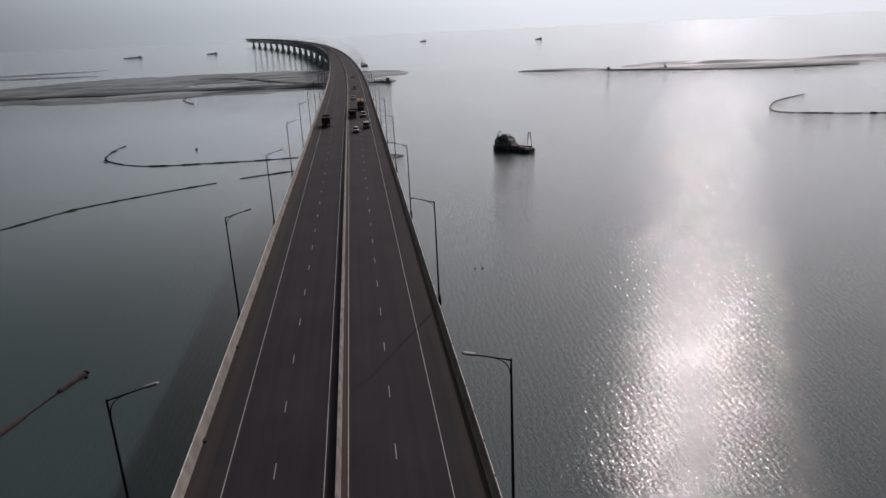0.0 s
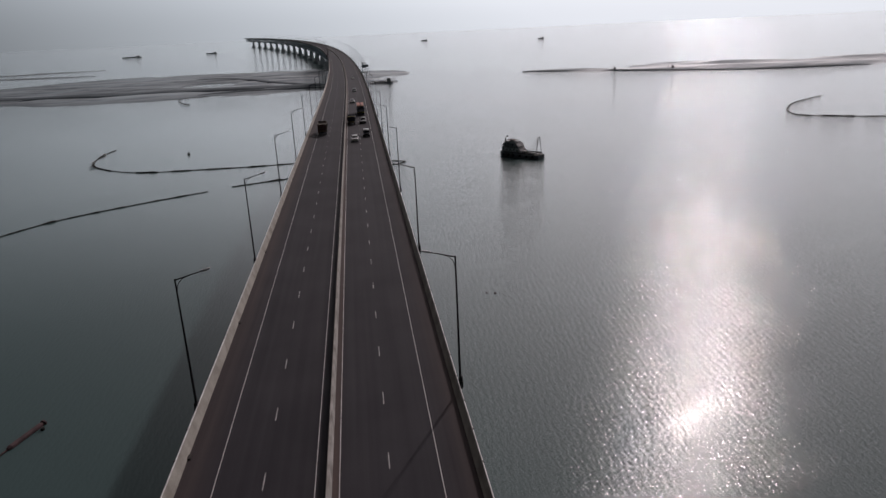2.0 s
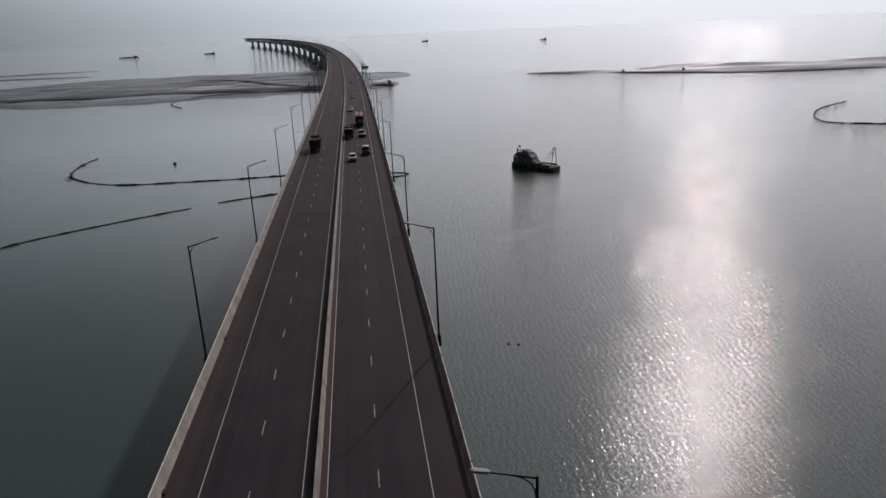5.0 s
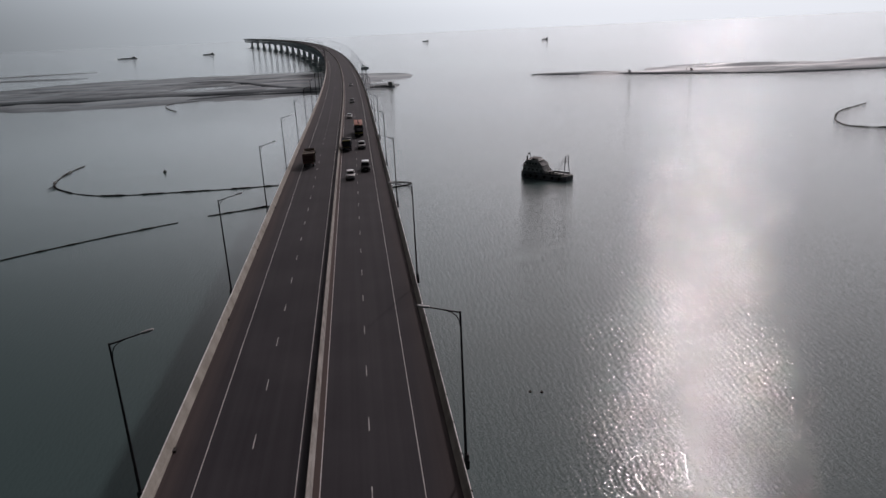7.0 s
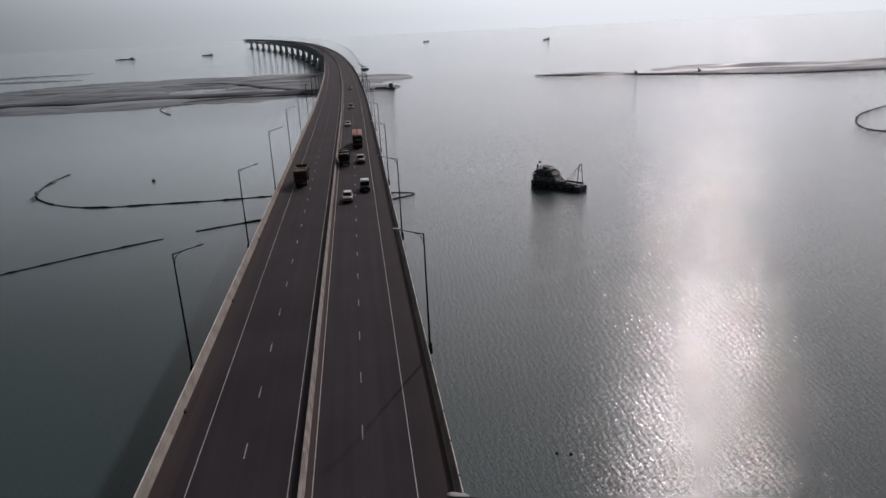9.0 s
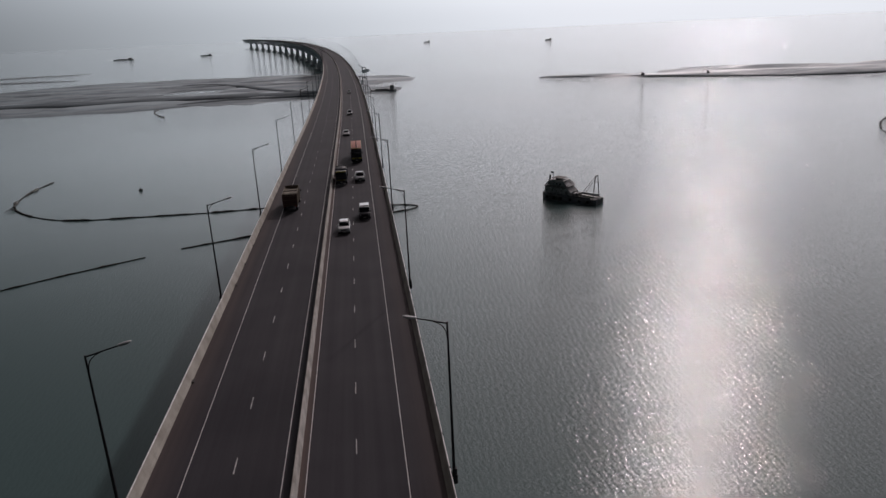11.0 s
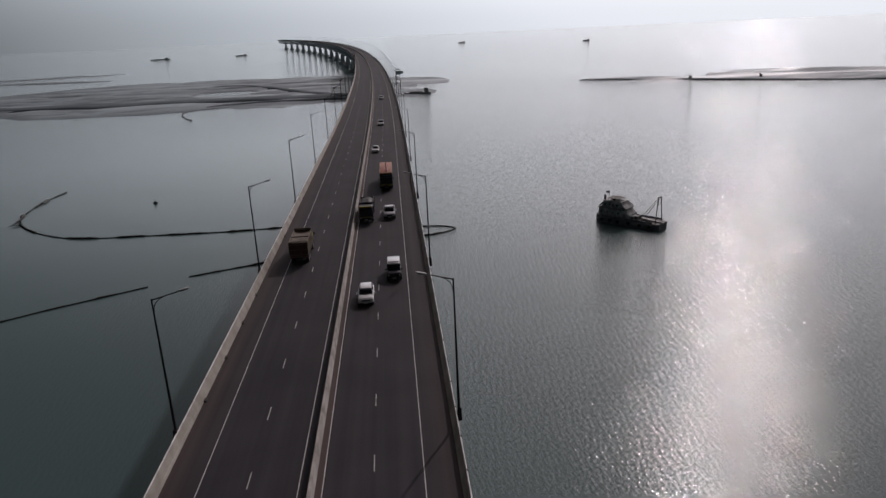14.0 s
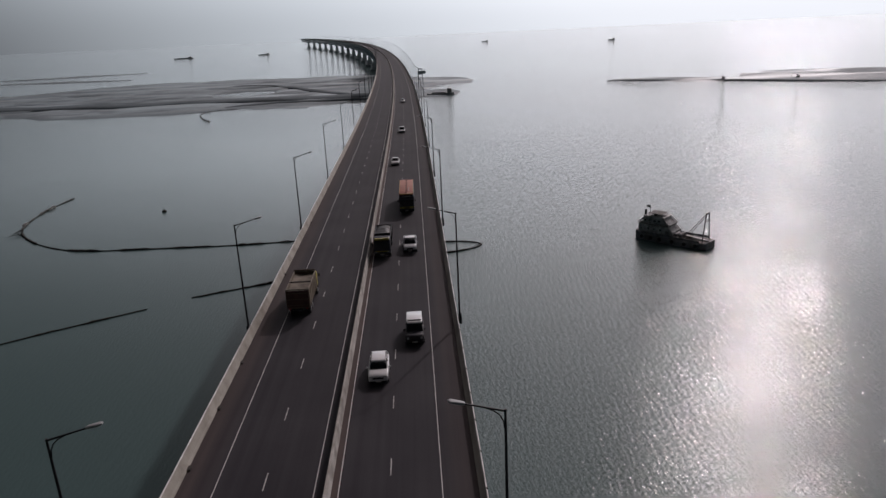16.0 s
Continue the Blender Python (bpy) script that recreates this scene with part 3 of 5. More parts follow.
# ---- street lamps ----
def street_lamp():
    """Stands outside the parapet at the origin; the arm reaches along +x."""
    e = thing("street_lamp", "dark steel street lamp with one arm over the road", "street lamp", "street lamps along the bridge")
    bm = bmesh.new()
    rod(bm, (0, 0, -0.35), (0, 0, 11.15), 0.11, 0.06, 10)
    part("pole", bm, M_POLE, e)
    bm = box(bmesh.new(), (0.42, 0.5, 0.75), (0.0, 0, -0.45), 0.05)
    box(bm, (0.30, 0.36, 0.5), (-0.04, 0, 0.1), 0.03)
    part("base_bracket", bm, M_POLE, e)
    bm = tube(bmesh.new(), [(0, 0, 11.05), (0.7, 0, 11.24), (1.4, 0, 11.43), (2.05, 0, 11.60)], lambda f: 0.055 - 0.015 * f, 6)
    part("arm", bm, M_POLE, e)
    bm = tube(bmesh.new(), [(0.05, 0, 10.1), (0.10, 0, 10.5), (0.27, 0, 10.85), (0.56, 0, 11.1), (0.95, 0, 11.29)], 0.032, 6)
    part("brace", bm, M_POLE, e)
    bm = loft(bmesh.new(), [(0, 0.06, -0.05, 0.05, 0.03), (0.12, 0.13, -0.06, 0.07, 0.04), (0.7, 0.16, -0.06, 0.06, 0.04), (0.86, 0.09, -0.03, 0.03, 0.03)])
    head = part("lamp_head", bm, M_HEAD, e, "light grey lamp head")
    head.matrix_basis = Matrix.Translation((1.95, 0, 11.60)) @ pose(0, 0, 0, 0, -14, 0) @ pose(0, 0, 0, 0, 0, -90)
    lens = part("lens", box(bmesh.new(), (0.2, 0.42, 0.03), (0, 0.45, -0.07), 0.01), M_LENS, head)
    return e


lamp = street_lamp()
lamp.matrix_basis = Matrix.Translation(across(-0.45, -10.98))
for k in range(-1, 76):
    y = 37.5 * k - 0.45
    for s in (-1, 1):
        if k == 0 and s == -1:
            continue
        turn = heading(y) + (180 if s > 0 else 0)
        copy_thing(lamp, Matrix.Translation(across(y, 10.93 if s > 0 else -10.98)) @ pose(0, 0, 0, 0, 0, turn))


# ---- vehicles ----
def wheel(parent, x, y, r, w=0.22):
    bm = bmesh.new()
    rod(bm, (x - w / 2, y, r), (x + w / 2, y, r), r, sides=16)
    bmesh.ops.bevel(bm, geom=[e for e in bm.edges if len(e.link_faces) == 2 and any(len(f.verts) > 4 for f in e.link_faces)], offset=0.03, segments=1, affect="EDGES")
    tyre = part("wheel", bm, M_RUBBER, parent)
    out = math.copysign(1, x)
    bm = rod(bmesh.new(), (x + out * (w / 2 - 0.03), y, r), (x + out * (w / 2 + 0.012), y, r), r * 0.62, r * 0.55, 12)
    part("rim", bm, M_RIM, tyre)


def pane(parent, a, b, c, d, name="windshield", thick=0.03):
    """A flat pane through four corners, a little thick."""
    bm = bmesh.new()
    v = [Vector(p) for p in (a, b, c, d)]
    n = (v[1] - v[0]).cross(v[3] - v[0]).normalized() * thick / 2
    lo, hi = [bm.verts.new(p - n) for p in v], [bm.verts.new(p + n) for p in v]
    bm.faces.new(lo[::-1])
    bm.faces.new(hi)
    for k in range(4):
        bm.faces.new((lo[k], lo[(k + 1) % 4], hi[(k + 1) % 4], hi[k]))
    bmesh.ops.recalc_face_normals(bm, faces=bm.faces[:])
    return part(name, bm, M_GLASS, parent)


def lights(e, y, z, hw, front=True, size=(0.34, 0.1, 0.15)):
    for s in (-1, 1):
        part("headlight" if front else "tail_light", box(bmesh.new(), size, (s * hw, y, z), 0.03), M_LAMP if front else M_RED, e)


def saloon(label, paintwork, m, height=1.47):
    """A car that faces -y."""
    e = thing("car", label, "car", "cars on the bridge", m=m)
    h = height - 1.47
    part("body", loft(bmesh.new(), [(-2.24, 0.62, 0.38, 0.62, 0.1), (-2.14, 0.80, 0.26, 0.72, 0.12), (-1.8, 0.87, 0.22, 0.82, 0.14), (-1.0, 0.89, 0.20, 0.93, 0.12),
                                    (0.6, 0.90, 0.20, 0.96, 0.1), (1.8, 0.88, 0.22, 0.98, 0.12), (2.14, 0.82, 0.28, 0.92, 0.12), (2.22, 0.66, 0.4, 0.8, 0.1)]), paintwork, e)
    part("cabin_glass", loft(bmesh.new(), [(-1.02, 0.74, 0.88, 0.97, 0.04, 0.78), (-0.28, 0.62, 0.88, 1.41 + h, 0.08, 0.80), (0.75, 0.62, 0.88, 1.42 + h, 0.08, 0.80), (1.66, 0.70, 0.88, 1.02, 0.05, 0.76)]), M_GLASS, e)
    part("roof", loft(bmesh.new(), [(-0.36, 0.60, 1.37 + h, 1.42 + h, 0.03), (-0.1, 0.63, 1.37 + h, 1.47 + h, 0.05), (0.6, 0.63, 1.37 + h, 1.47 + h, 0.05), (0.92, 0.6, 1.33 + h, 1.40 + h, 0.03)]), paintwork, e)
    for s in (-1, 1):
        part("pillar", rod(bmesh.new(), (s * 0.77, -1.02, 0.93), (s * 0.62, -0.3, 1.41 + h), 0.035, sides=6), paintwork, e)
        part("pillar", rod(bmesh.new(), (s * 0.80, 0.35, 0.93), (s * 0.635, 0.35, 1.43 + h), 0.035, sides=6), paintwork, e)
        part("pillar", rod(bmesh.new(), (s * 0.74, 1.68, 0.95), (s * 0.61, 0.85, 1.40 + h), 0.05, sides=6), paintwork, e)
        part("mirror", box(bmesh.new(), (0.2, 0.12, 0.14), (s * 0.99, -0.72, 1.0), 0.03), paintwork, e)
    part("grille", box(bmesh.new(), (0.8, 0.06, 0.14), (0, -2.2, 0.56), 0.02), M_BLACK, e)
    part("bumper", box(bmesh.new(), (1.4, 0.12, 0.16), (0, -2.17, 0.34), 0.04), M_BLACK, e)
    part("number_plate", box(bmesh.new(), (0.5, 0.03, 0.12), (0, -2.25, 0.42)), M_PLATE, e)
    lights(e, -2.1, 0.66, 0.62)
    lights(e, 2.14, 0.78, 0.66, False)
    for s in (-1, 1):
        wheel(e, s * 0.80, -1.35, 0.32)
        wheel(e, s * 0.80, 1.35, 0.32)
    return e


def crossover(label, m):
    """A tall white family car with a long roof and a black nose, faces -y."""
    e = thing("car", label, "car", "cars on the bridge", m=m)
    part("body", loft(bmesh.new(), [(-2.16, 0.66, 0.42, 0.78, 0.12), (-2.06, 0.82, 0.32, 0.90, 0.14), (-1.7, 0.88, 0.28, 1.00, 0.15), (-0.95, 0.90, 0.26, 1.08, 0.12),
                                    (0.6, 0.91, 0.26, 1.10, 0.1), (1.75, 0.89, 0.28, 1.12, 0.12), (2.08, 0.83, 0.34, 1.06, 0.12), (2.16, 0.68, 0.46, 0.92, 0.1)]), M_WHITE, e)
    part("cabin_glass", loft(bmesh.new(), [(-1.0, 0.76, 1.0, 1.09, 0.04, 0.80), (-0.42, 0.68, 1.0, 1.55, 0.08, 0.83), (1.45, 0.67, 1.0, 1.55, 0.08, 0.82), (1.98, 0.70, 1.0, 1.16, 0.05, 0.78)]), M_GLASS, e)
    roof = part("roof", loft(bmesh.new(), [(-0.50, 0.64, 1.51, 1.56, 0.03), (-0.3, 0.70, 1.50, 1.62, 0.05), (0.5, 0.71, 1.50, 1.64, 0.05), (1.4, 0.69, 1.50, 1.61, 0.05), (1.66, 0.64, 1.45, 1.54, 0.03)]), M_WHITE, e)
    for s in (-1, 1):
        part("roof_rail", box(bmesh.new(), (0.05, 1.7, 0.05), (s * 0.64, 0.5, 1.65), 0.015), M_BLACK, roof, "black roof rail")
        part("pillar", rod(bmesh.new(), (s * 0.79, -1.0, 1.05), (s * 0.68, -0.42, 1.54), 0.04, sides=6), M_WHITE, e)
        part("pillar", rod(bmesh.new(), (s * 0.83, 0.35, 1.05), (s * 0.70, 0.35, 1.56), 0.04, sides=6), M_BLACK, e)
        part("pillar", rod(bmesh.new(), (s * 0.77, 1.95, 1.08), (s * 0.66, 1.5, 1.54), 0.06, sides=6), M_WHITE, e)
        part("mirror", box(bmesh.new(), (0.22, 0.13, 0.16), (s * 1.01, -0.74, 1.12), 0.04), M_WHITE, e)
        part("wheel_arch", box(bmesh.new(), (0.06, 0.86, 0.14), (s * 0.885, -1.32, 0.72), 0.03), M_BLACK, e)
        part("wheel_arch", box(bmesh.new(), (0.06, 0.86, 0.14), (s * 0.885, 1.32, 0.72), 0.03), M_BLACK, e)
        part("bonnet_crease", rod(bmesh.new(), (s * 0.5, -2.0, 0.93), (s * 0.58, -1.05, 1.09), 0.025, sides=5), M_WHITE, e)
        wheel(e, s * 0.81, -1.32, 0.34)
        wheel(e, s * 0.81, 1.32, 0.34)
    part("grille", box(bmesh.new(), (1.05, 0.08, 0.2), (0, -2.13, 0.72), 0.03), M_BLACK, e)
    part("bumper", box(bmesh.new(), (1.5, 0.14, 0.2), (0, -2.12, 0.42), 0.05), M_BLACK, e)
    part("wiper_cowl", box(bmesh.new(), (1.4, 0.12, 0.03), (0, -1.02, 1.085), 0.01), M_BLACK, e)
    part("number_plate", box(bmesh.new(), (0.5, 0.03, 0.12), (0, -2.2, 0.46)), M_PLATE, e)
    lights(e, -2.04, 0.84, 0.64, size=(0.36, 0.14, 0.13))
    lights(e, 2.1, 0.95, 0.68, False, (0.2, 0.1, 0.3))
    return e


def jeep(label, m):
    """A boxy off-road car with a pale roof, faces -y."""
    e = thing("car", label, "car", "cars on the bridge", m=m)
    part("body", loft(bmesh.new(), [(-2.3, 0.78, 0.45, 0.85, 0.08), (-2.2, 0.86, 0.38, 1.02, 0.1), (-1.1, 0.90, 0.36, 1.08, 0.1), (2.2, 0.90, 0.36, 1.12, 0.08), (2.3, 0.84, 0.45, 1.05, 0.08)]), M_BLACK, e, "black car body")
    part("cabin_glass", loft(bmesh.new(), [(-1.15, 0.80, 1.0, 1.12, 0.04, 0.82), (-0.62, 0.74, 1.0, 1.80, 0.06, 0.84), (2.1, 0.76, 1.0, 1.80, 0.06, 0.84), (2.24, 0.78, 1.0, 1.2, 0.05, 0.82)]), M_GLASS, e)
    part("roof", loft(bmesh.new(), [(-0.75, 0.72, 1.76, 1.82, 0.03), (-0.5, 0.78, 1.76, 1.90, 0.06), (2.05, 0.78, 1.76, 1.90, 0.06), (2.2, 0.74, 1.74, 1.84, 0.04)]), M_WHITE, e, "white car roof")
    part("roof_rail", box(bmesh.new(), (1.35, 0.16, 0.07), (0, -0.28, 1.95), 0.02), M_BLACK, e)
    part("bonnet", loft(bmesh.new(), [(-2.2, 0.70, 1.0, 1.05, 0.03), (-1.2, 0.76, 1.05, 1.12, 0.03)]), M_DARK, e, "dark bonnet")
    part("bumper", box(bmesh.new(), (1.75, 0.2, 0.22), (0, -2.36, 0.55), 0.05), M_BLACK, e)
    part("grille", box(bmesh.new(), (0.9, 0.06, 0.2), (0, -2.3, 0.85), 0.02), M_BLACK, e)
    part("number_plate", box(bmesh.new(), (0.5, 0.03, 0.12), (0, -2.47, 0.55)), M_PLATE, e)
    lights(e, -2.26, 0.86, 0.66, size=(0.24, 0.1, 0.2))
    lights(e, 2.28, 0.9, 0.74, False)
    for s in (-1, 1):
        part("mirror", box(bmesh.new(), (0.22, 0.12, 0.2), (s * 1.0, -0.85, 1.2), 0.03), M_BLACK, e)
        part("pillar", rod(bmesh.new(), (s * 0.81, -1.12, 1.08), (s * 0.73, -0.62, 1.8), 0.04, sides=6), M_BLACK, e)
        part("pillar", rod(bmesh.new(), (s * 0.84, 0.5, 1.05), (s * 0.755, 0.5, 1.8), 0.045, sides=6), M_BLACK, e)
        wheel(e, s * 0.82, -1.4, 0.37, 0.25)
        wheel(e, s * 0.82, 1.4, 0.37, 0.25)
    return e


def pickup(label, m):
    """A double-cab pickup that faces -y."""
    e = thing("pickup_truck", label, "pickup", "cars on the bridge", m=m)
    part("body", loft(bmesh.new(), [(-2.55, 0.72, 0.5, 0.82, 0.1), (-2.42, 0.86, 0.4, 0.98, 0.12), (-1.3, 0.92, 0.38, 1.12, 0.12), (0.95, 0.92, 0.38, 1.12, 0.08)]), M_SILVER, e)
    part("cabin_glass", loft(bmesh.new(), [(-1.32, 0.78, 1.02, 1.14, 0.04, 0.84), (-0.6, 0.68, 1.02, 1.70, 0.08, 0.86), (0.6, 0.70, 1.02, 1.70, 0.08, 0.86), (0.92, 0.74, 1.02, 1.2, 0.05, 0.84)]), M_GLASS, e)
    part("roof", loft(bmesh.new(), [(-0.7, 0.64, 1.66, 1.71, 0.03), (-0.45, 0.70, 1.66, 1.78, 0.05), (0.55, 0.70, 1.66, 1.78, 0.05), (0.78, 0.64, 1.62, 1.70, 0.03)]), M_WHITE, e)
    part("cargo_floor", box(bmesh.new(), (1.74, 1.62, 0.14), (0, 1.77, 0.62)), M_BLACK, e)
    for s in (-1, 1):
        part("cargo_side", box(bmesh.new(), (0.1, 1.66, 0.62), (s * 0.86, 1.77, 0.85), 0.03), M_SILVER, e)
        part("pillar", rod(bmesh.new(), (s * 0.83, -1.3, 1.1), (s * 0.67, -0.62, 1.7), 0.04, sides=6), M_SILVER, e)
        part("pillar", rod(bmesh.new(), (s * 0.86, 0.05, 1.1), (s * 0.70, 0.05, 1.7), 0.04, sides=6), M_SILVER, e)
        part("mirror", box(bmesh.new(), (0.22, 0.12, 0.18), (s * 1.03, -0.95, 1.2), 0.03), M_SILVER, e)
        part("roll_bar", rod(bmesh.new(), (s * 0.82, 1.05, 1.1), (s * 0.74, 1.05, 1.62), 0.04, sides=6), M_WHITE, e)
        wheel(e, s * 0.84, -1.6, 0.37, 0.25)
        wheel(e, s * 0.84, 1.6, 0.37, 0.25)
    part("roll_bar", rod(bmesh.new(), (-0.76, 1.05, 1.62), (0.76, 1.05, 1.62), 0.04, sides=6), M_WHITE, e)
    part("tailgate", box(bmesh.new(), (1.8, 0.1, 0.62), (0, 2.62, 0.85), 0.03), M_SILVER, e)
    part("bumper", box(bmesh.new(), (1.7, 0.18, 0.22), (0, -2.56, 0.5), 0.05), M_BLACK, e)
    part("grille", box(bmesh.new(), (0.9, 0.06, 0.2), (0, -2.53, 0.76), 0.02), M_BLACK, e)
    part("number_plate", box(bmesh.new(), (0.5, 0.03, 0.12), (0, -2.66, 0.5)), M_PLATE, e)
    lights(e, -2.46, 0.84, 0.66)
    lights(e, 2.66, 0.9, 0.84, False, (0.12, 0.06, 0.3))
    return e


def covered_truck(m):
    """A tall cargo truck seen from behind, under a sagging sheet; faces +y."""
    e = thing("cargo_truck", "dusty ochre cargo truck with a high covered load", "truck", m=m)
    part("chassis", box(bmesh.new(), (1.0, 8.2, 0.25), (0, 0, 0.85), 0.03), M_BLACK, e)
    part("cargo_floor", box(bmesh.new(), (2.4, 6.2, 0.18), (0, -1.0, 1.1), 0.03), M_OCHRE, e)
    for s in (-1, 1):
        part("side_wall", box(bmesh.new(), (0.1, 6.2, 1.95), (s * 1.18, -1.0, 2.12), 0.03), M_OCHRE, e)
        for k in range(6):
            part("stake", box(bmesh.new(), (0.07, 0.1, 1.95), (s * 1.26, -3.9 + 1.16 * k, 2.12), 0.02), M_TARP, e)
        part("top_rail", box(bmesh.new(), (0.14, 6.3, 0.14), (s * 1.2, -1.0, 3.15), 0.03), M_TARP, e)
        for y in (-2.9, -1.8, 2.9):
            wheel(e, s * 1.0, y, 0.5, 0.34)
        part("mirror", box(bmesh.new(), (0.2, 0.08, 0.4), (s * 1.35, 3.6, 2.1), 0.02), M_BLACK, e)
        part("tail_light", box(bmesh.new(), (0.25, 0.06, 0.15), (s * 0.95, -4.15, 1.0), 0.02), M_RED, e)
    part("front_wall", box(bmesh.new(), (2.4, 0.1, 2.3), (0, 2.08, 2.25), 0.03), M_OCHRE, e)
    part("tailgate", box(bmesh.new(), (2.4, 0.12, 1.95), (0, -4.08, 2.12), 0.03), M_MAROON, e, "reddish brown boarded tailgate")
    for z in (1.4, 2.1, 2.8):
        part("tailgate_rib", box(bmesh.new(), (2.3, 0.06, 0.1), (0, -4.16, z), 0.02), M_OCHRE, e)
    bm = bmesh.new()
    bmesh.ops.create_grid(bm, x_segments=10, y_segments=20, size=1, matrix=Matrix.Diagonal((1.1, 3.0, 1, 1)))
    for v in bm.verts:
        v.co.z = 2.95 + 0.1 * noise.noise(v.co * 1.3) - 0.12 * (1 - (v.co.x / 1.1) ** 2)
    bmesh.ops.solidify(bm, geom=bm.faces[:], thickness=0.05)
    sheet = part("tarpaulin", bm, M_TARP, e)
    sheet.location = (0, -1.0, 0)
    for y in (-4.0, -1.6, 2.0):
        part("cross_bar", box(bmesh.new(), (2.5, 0.16, 0.14), (0, y, 3.2), 0.03), M_TARP if y != -1.6 else M_BLACK, e)
    part("cab", loft(bmesh.new(), [(2.25, 1.12, 0.75, 2.75, 0.15), (3.3, 1.12, 0.7, 2.75, 0.2), (3.9, 1.08, 0.7, 2.5, 0.2), (4.15, 1.02, 0.7, 1.7, 0.15)]), M_YELLOW, e, "yellow driver's cab")
    pane(e, (-0.9, 4.2, 1.65), (0.9, 4.2, 1.65), (0.85, 3.9, 2.4), (-0.85, 3.9, 2.4))
    part("bumper", box(bmesh.new(), (2.2, 0.2, 0.3), (0, 4.2, 0.7), 0.05), M_BLACK, e)
    return e


def dark_truck(m):
    """A dark lorry with a pale yellow band over the windshield; faces -y."""
    e = thing("cargo_truck", "dark cargo truck with a yellow band over the cab", "truck", m=m)
    part("chassis", box(bmesh.new(), (1.0, 8.6, 0.25), (0, 0, 0.8), 0.03), M_BLACK, e)
    part("cab", loft(bmesh.new(), [(-4.4, 1.05, 0.6, 1.5, 0.12), (-4.3, 1.12, 0.55, 2.0, 0.16), (-3.9, 1.12, 0.55, 2.72, 0.2), (-2.6, 1.12, 0.6, 2.75, 0.15)]), M_DARK, e)
    pane(e, (-0.95, -4.34, 1.72), (0.95, -4.34, 1.72), (0.92, -4.02, 2.45), (-0.92, -4.02, 2.45))
    part("visor", box(bmesh.new(), (2.0, 0.36, 0.24), (0, -3.98, 2.66), 0.05), M_YELLOW, e, "yellow sun visor")
    part("band", box(bmesh.new(), (1.9, 0.06, 0.1), (0, -4.42, 1.05), 0.02), M_YELLOW, e)
    part("bumper", box(bmesh.new(), (2.2, 0.2, 0.3), (0, -4.45, 0.65), 0.05), M_BLACK, e)
    part("number_plate", box(bmesh.new(), (0.55, 0.03, 0.14), (0, -4.57, 0.65)), M_PLATE, e)
    part("cargo_floor", box(bmesh.new(), (2.3, 6.4, 0.16), (0, 1.0, 1.05), 0.03), M_DARK, e)
    for s in (-1, 1):
        part("side_wall", box(bmesh.new(), (0.09, 6.4, 1.3), (s * 1.12, 1.0, 1.75), 0.03), M_DARK, e)
        for k in range(6):
            part("stake", box(bmesh.new(), (0.07, 0.09, 1.4), (s * 1.2, -1.95 + 1.18 * k, 1.75), 0.02), M_BLACK, e)
        for y in (-3.2, 1.9, 3.1):
            wheel(e, s * 0.98, y, 0.5, 0.32)
        part("mirror", box(bmesh.new(), (0.18, 0.08, 0.4), (s * 1.32, -4.1, 2.0), 0.02), M_BLACK, e)
    part("front_wall", box(bmesh.new(), (2.3, 0.1, 2.0), (0, -2.2, 2.0), 0.03), M_DARK, e)
    part("tailgate", box(bmesh.new(), (2.3, 0.1, 1.3), (0, 4.22, 1.75), 0.03), M_DARK, e)
    bm = bmesh.new()
    bmesh.ops.create_grid(bm, x_segments=10, y_segments=24, size=1, matrix=Matrix.Diagonal((1.05, 3.1, 1, 1)))
    for v in bm.verts:
        v.co.z = 2.1 + 0.25 * (1 - (v.co.x / 1.05) ** 2) + 0.16 * noise.noise(v.co * 1.1)
    bmesh.ops.solidify(bm, geom=bm.faces[:], thickness=0.06)
    load = part("tarpaulin", bm, M_BLACK, e, "black tarpaulin over the load")
    load.location = (0, 1.0, 0)
    lights(e, -4.42, 0.98, 0.85, size=(0.26, 0.08, 0.2))
    return e


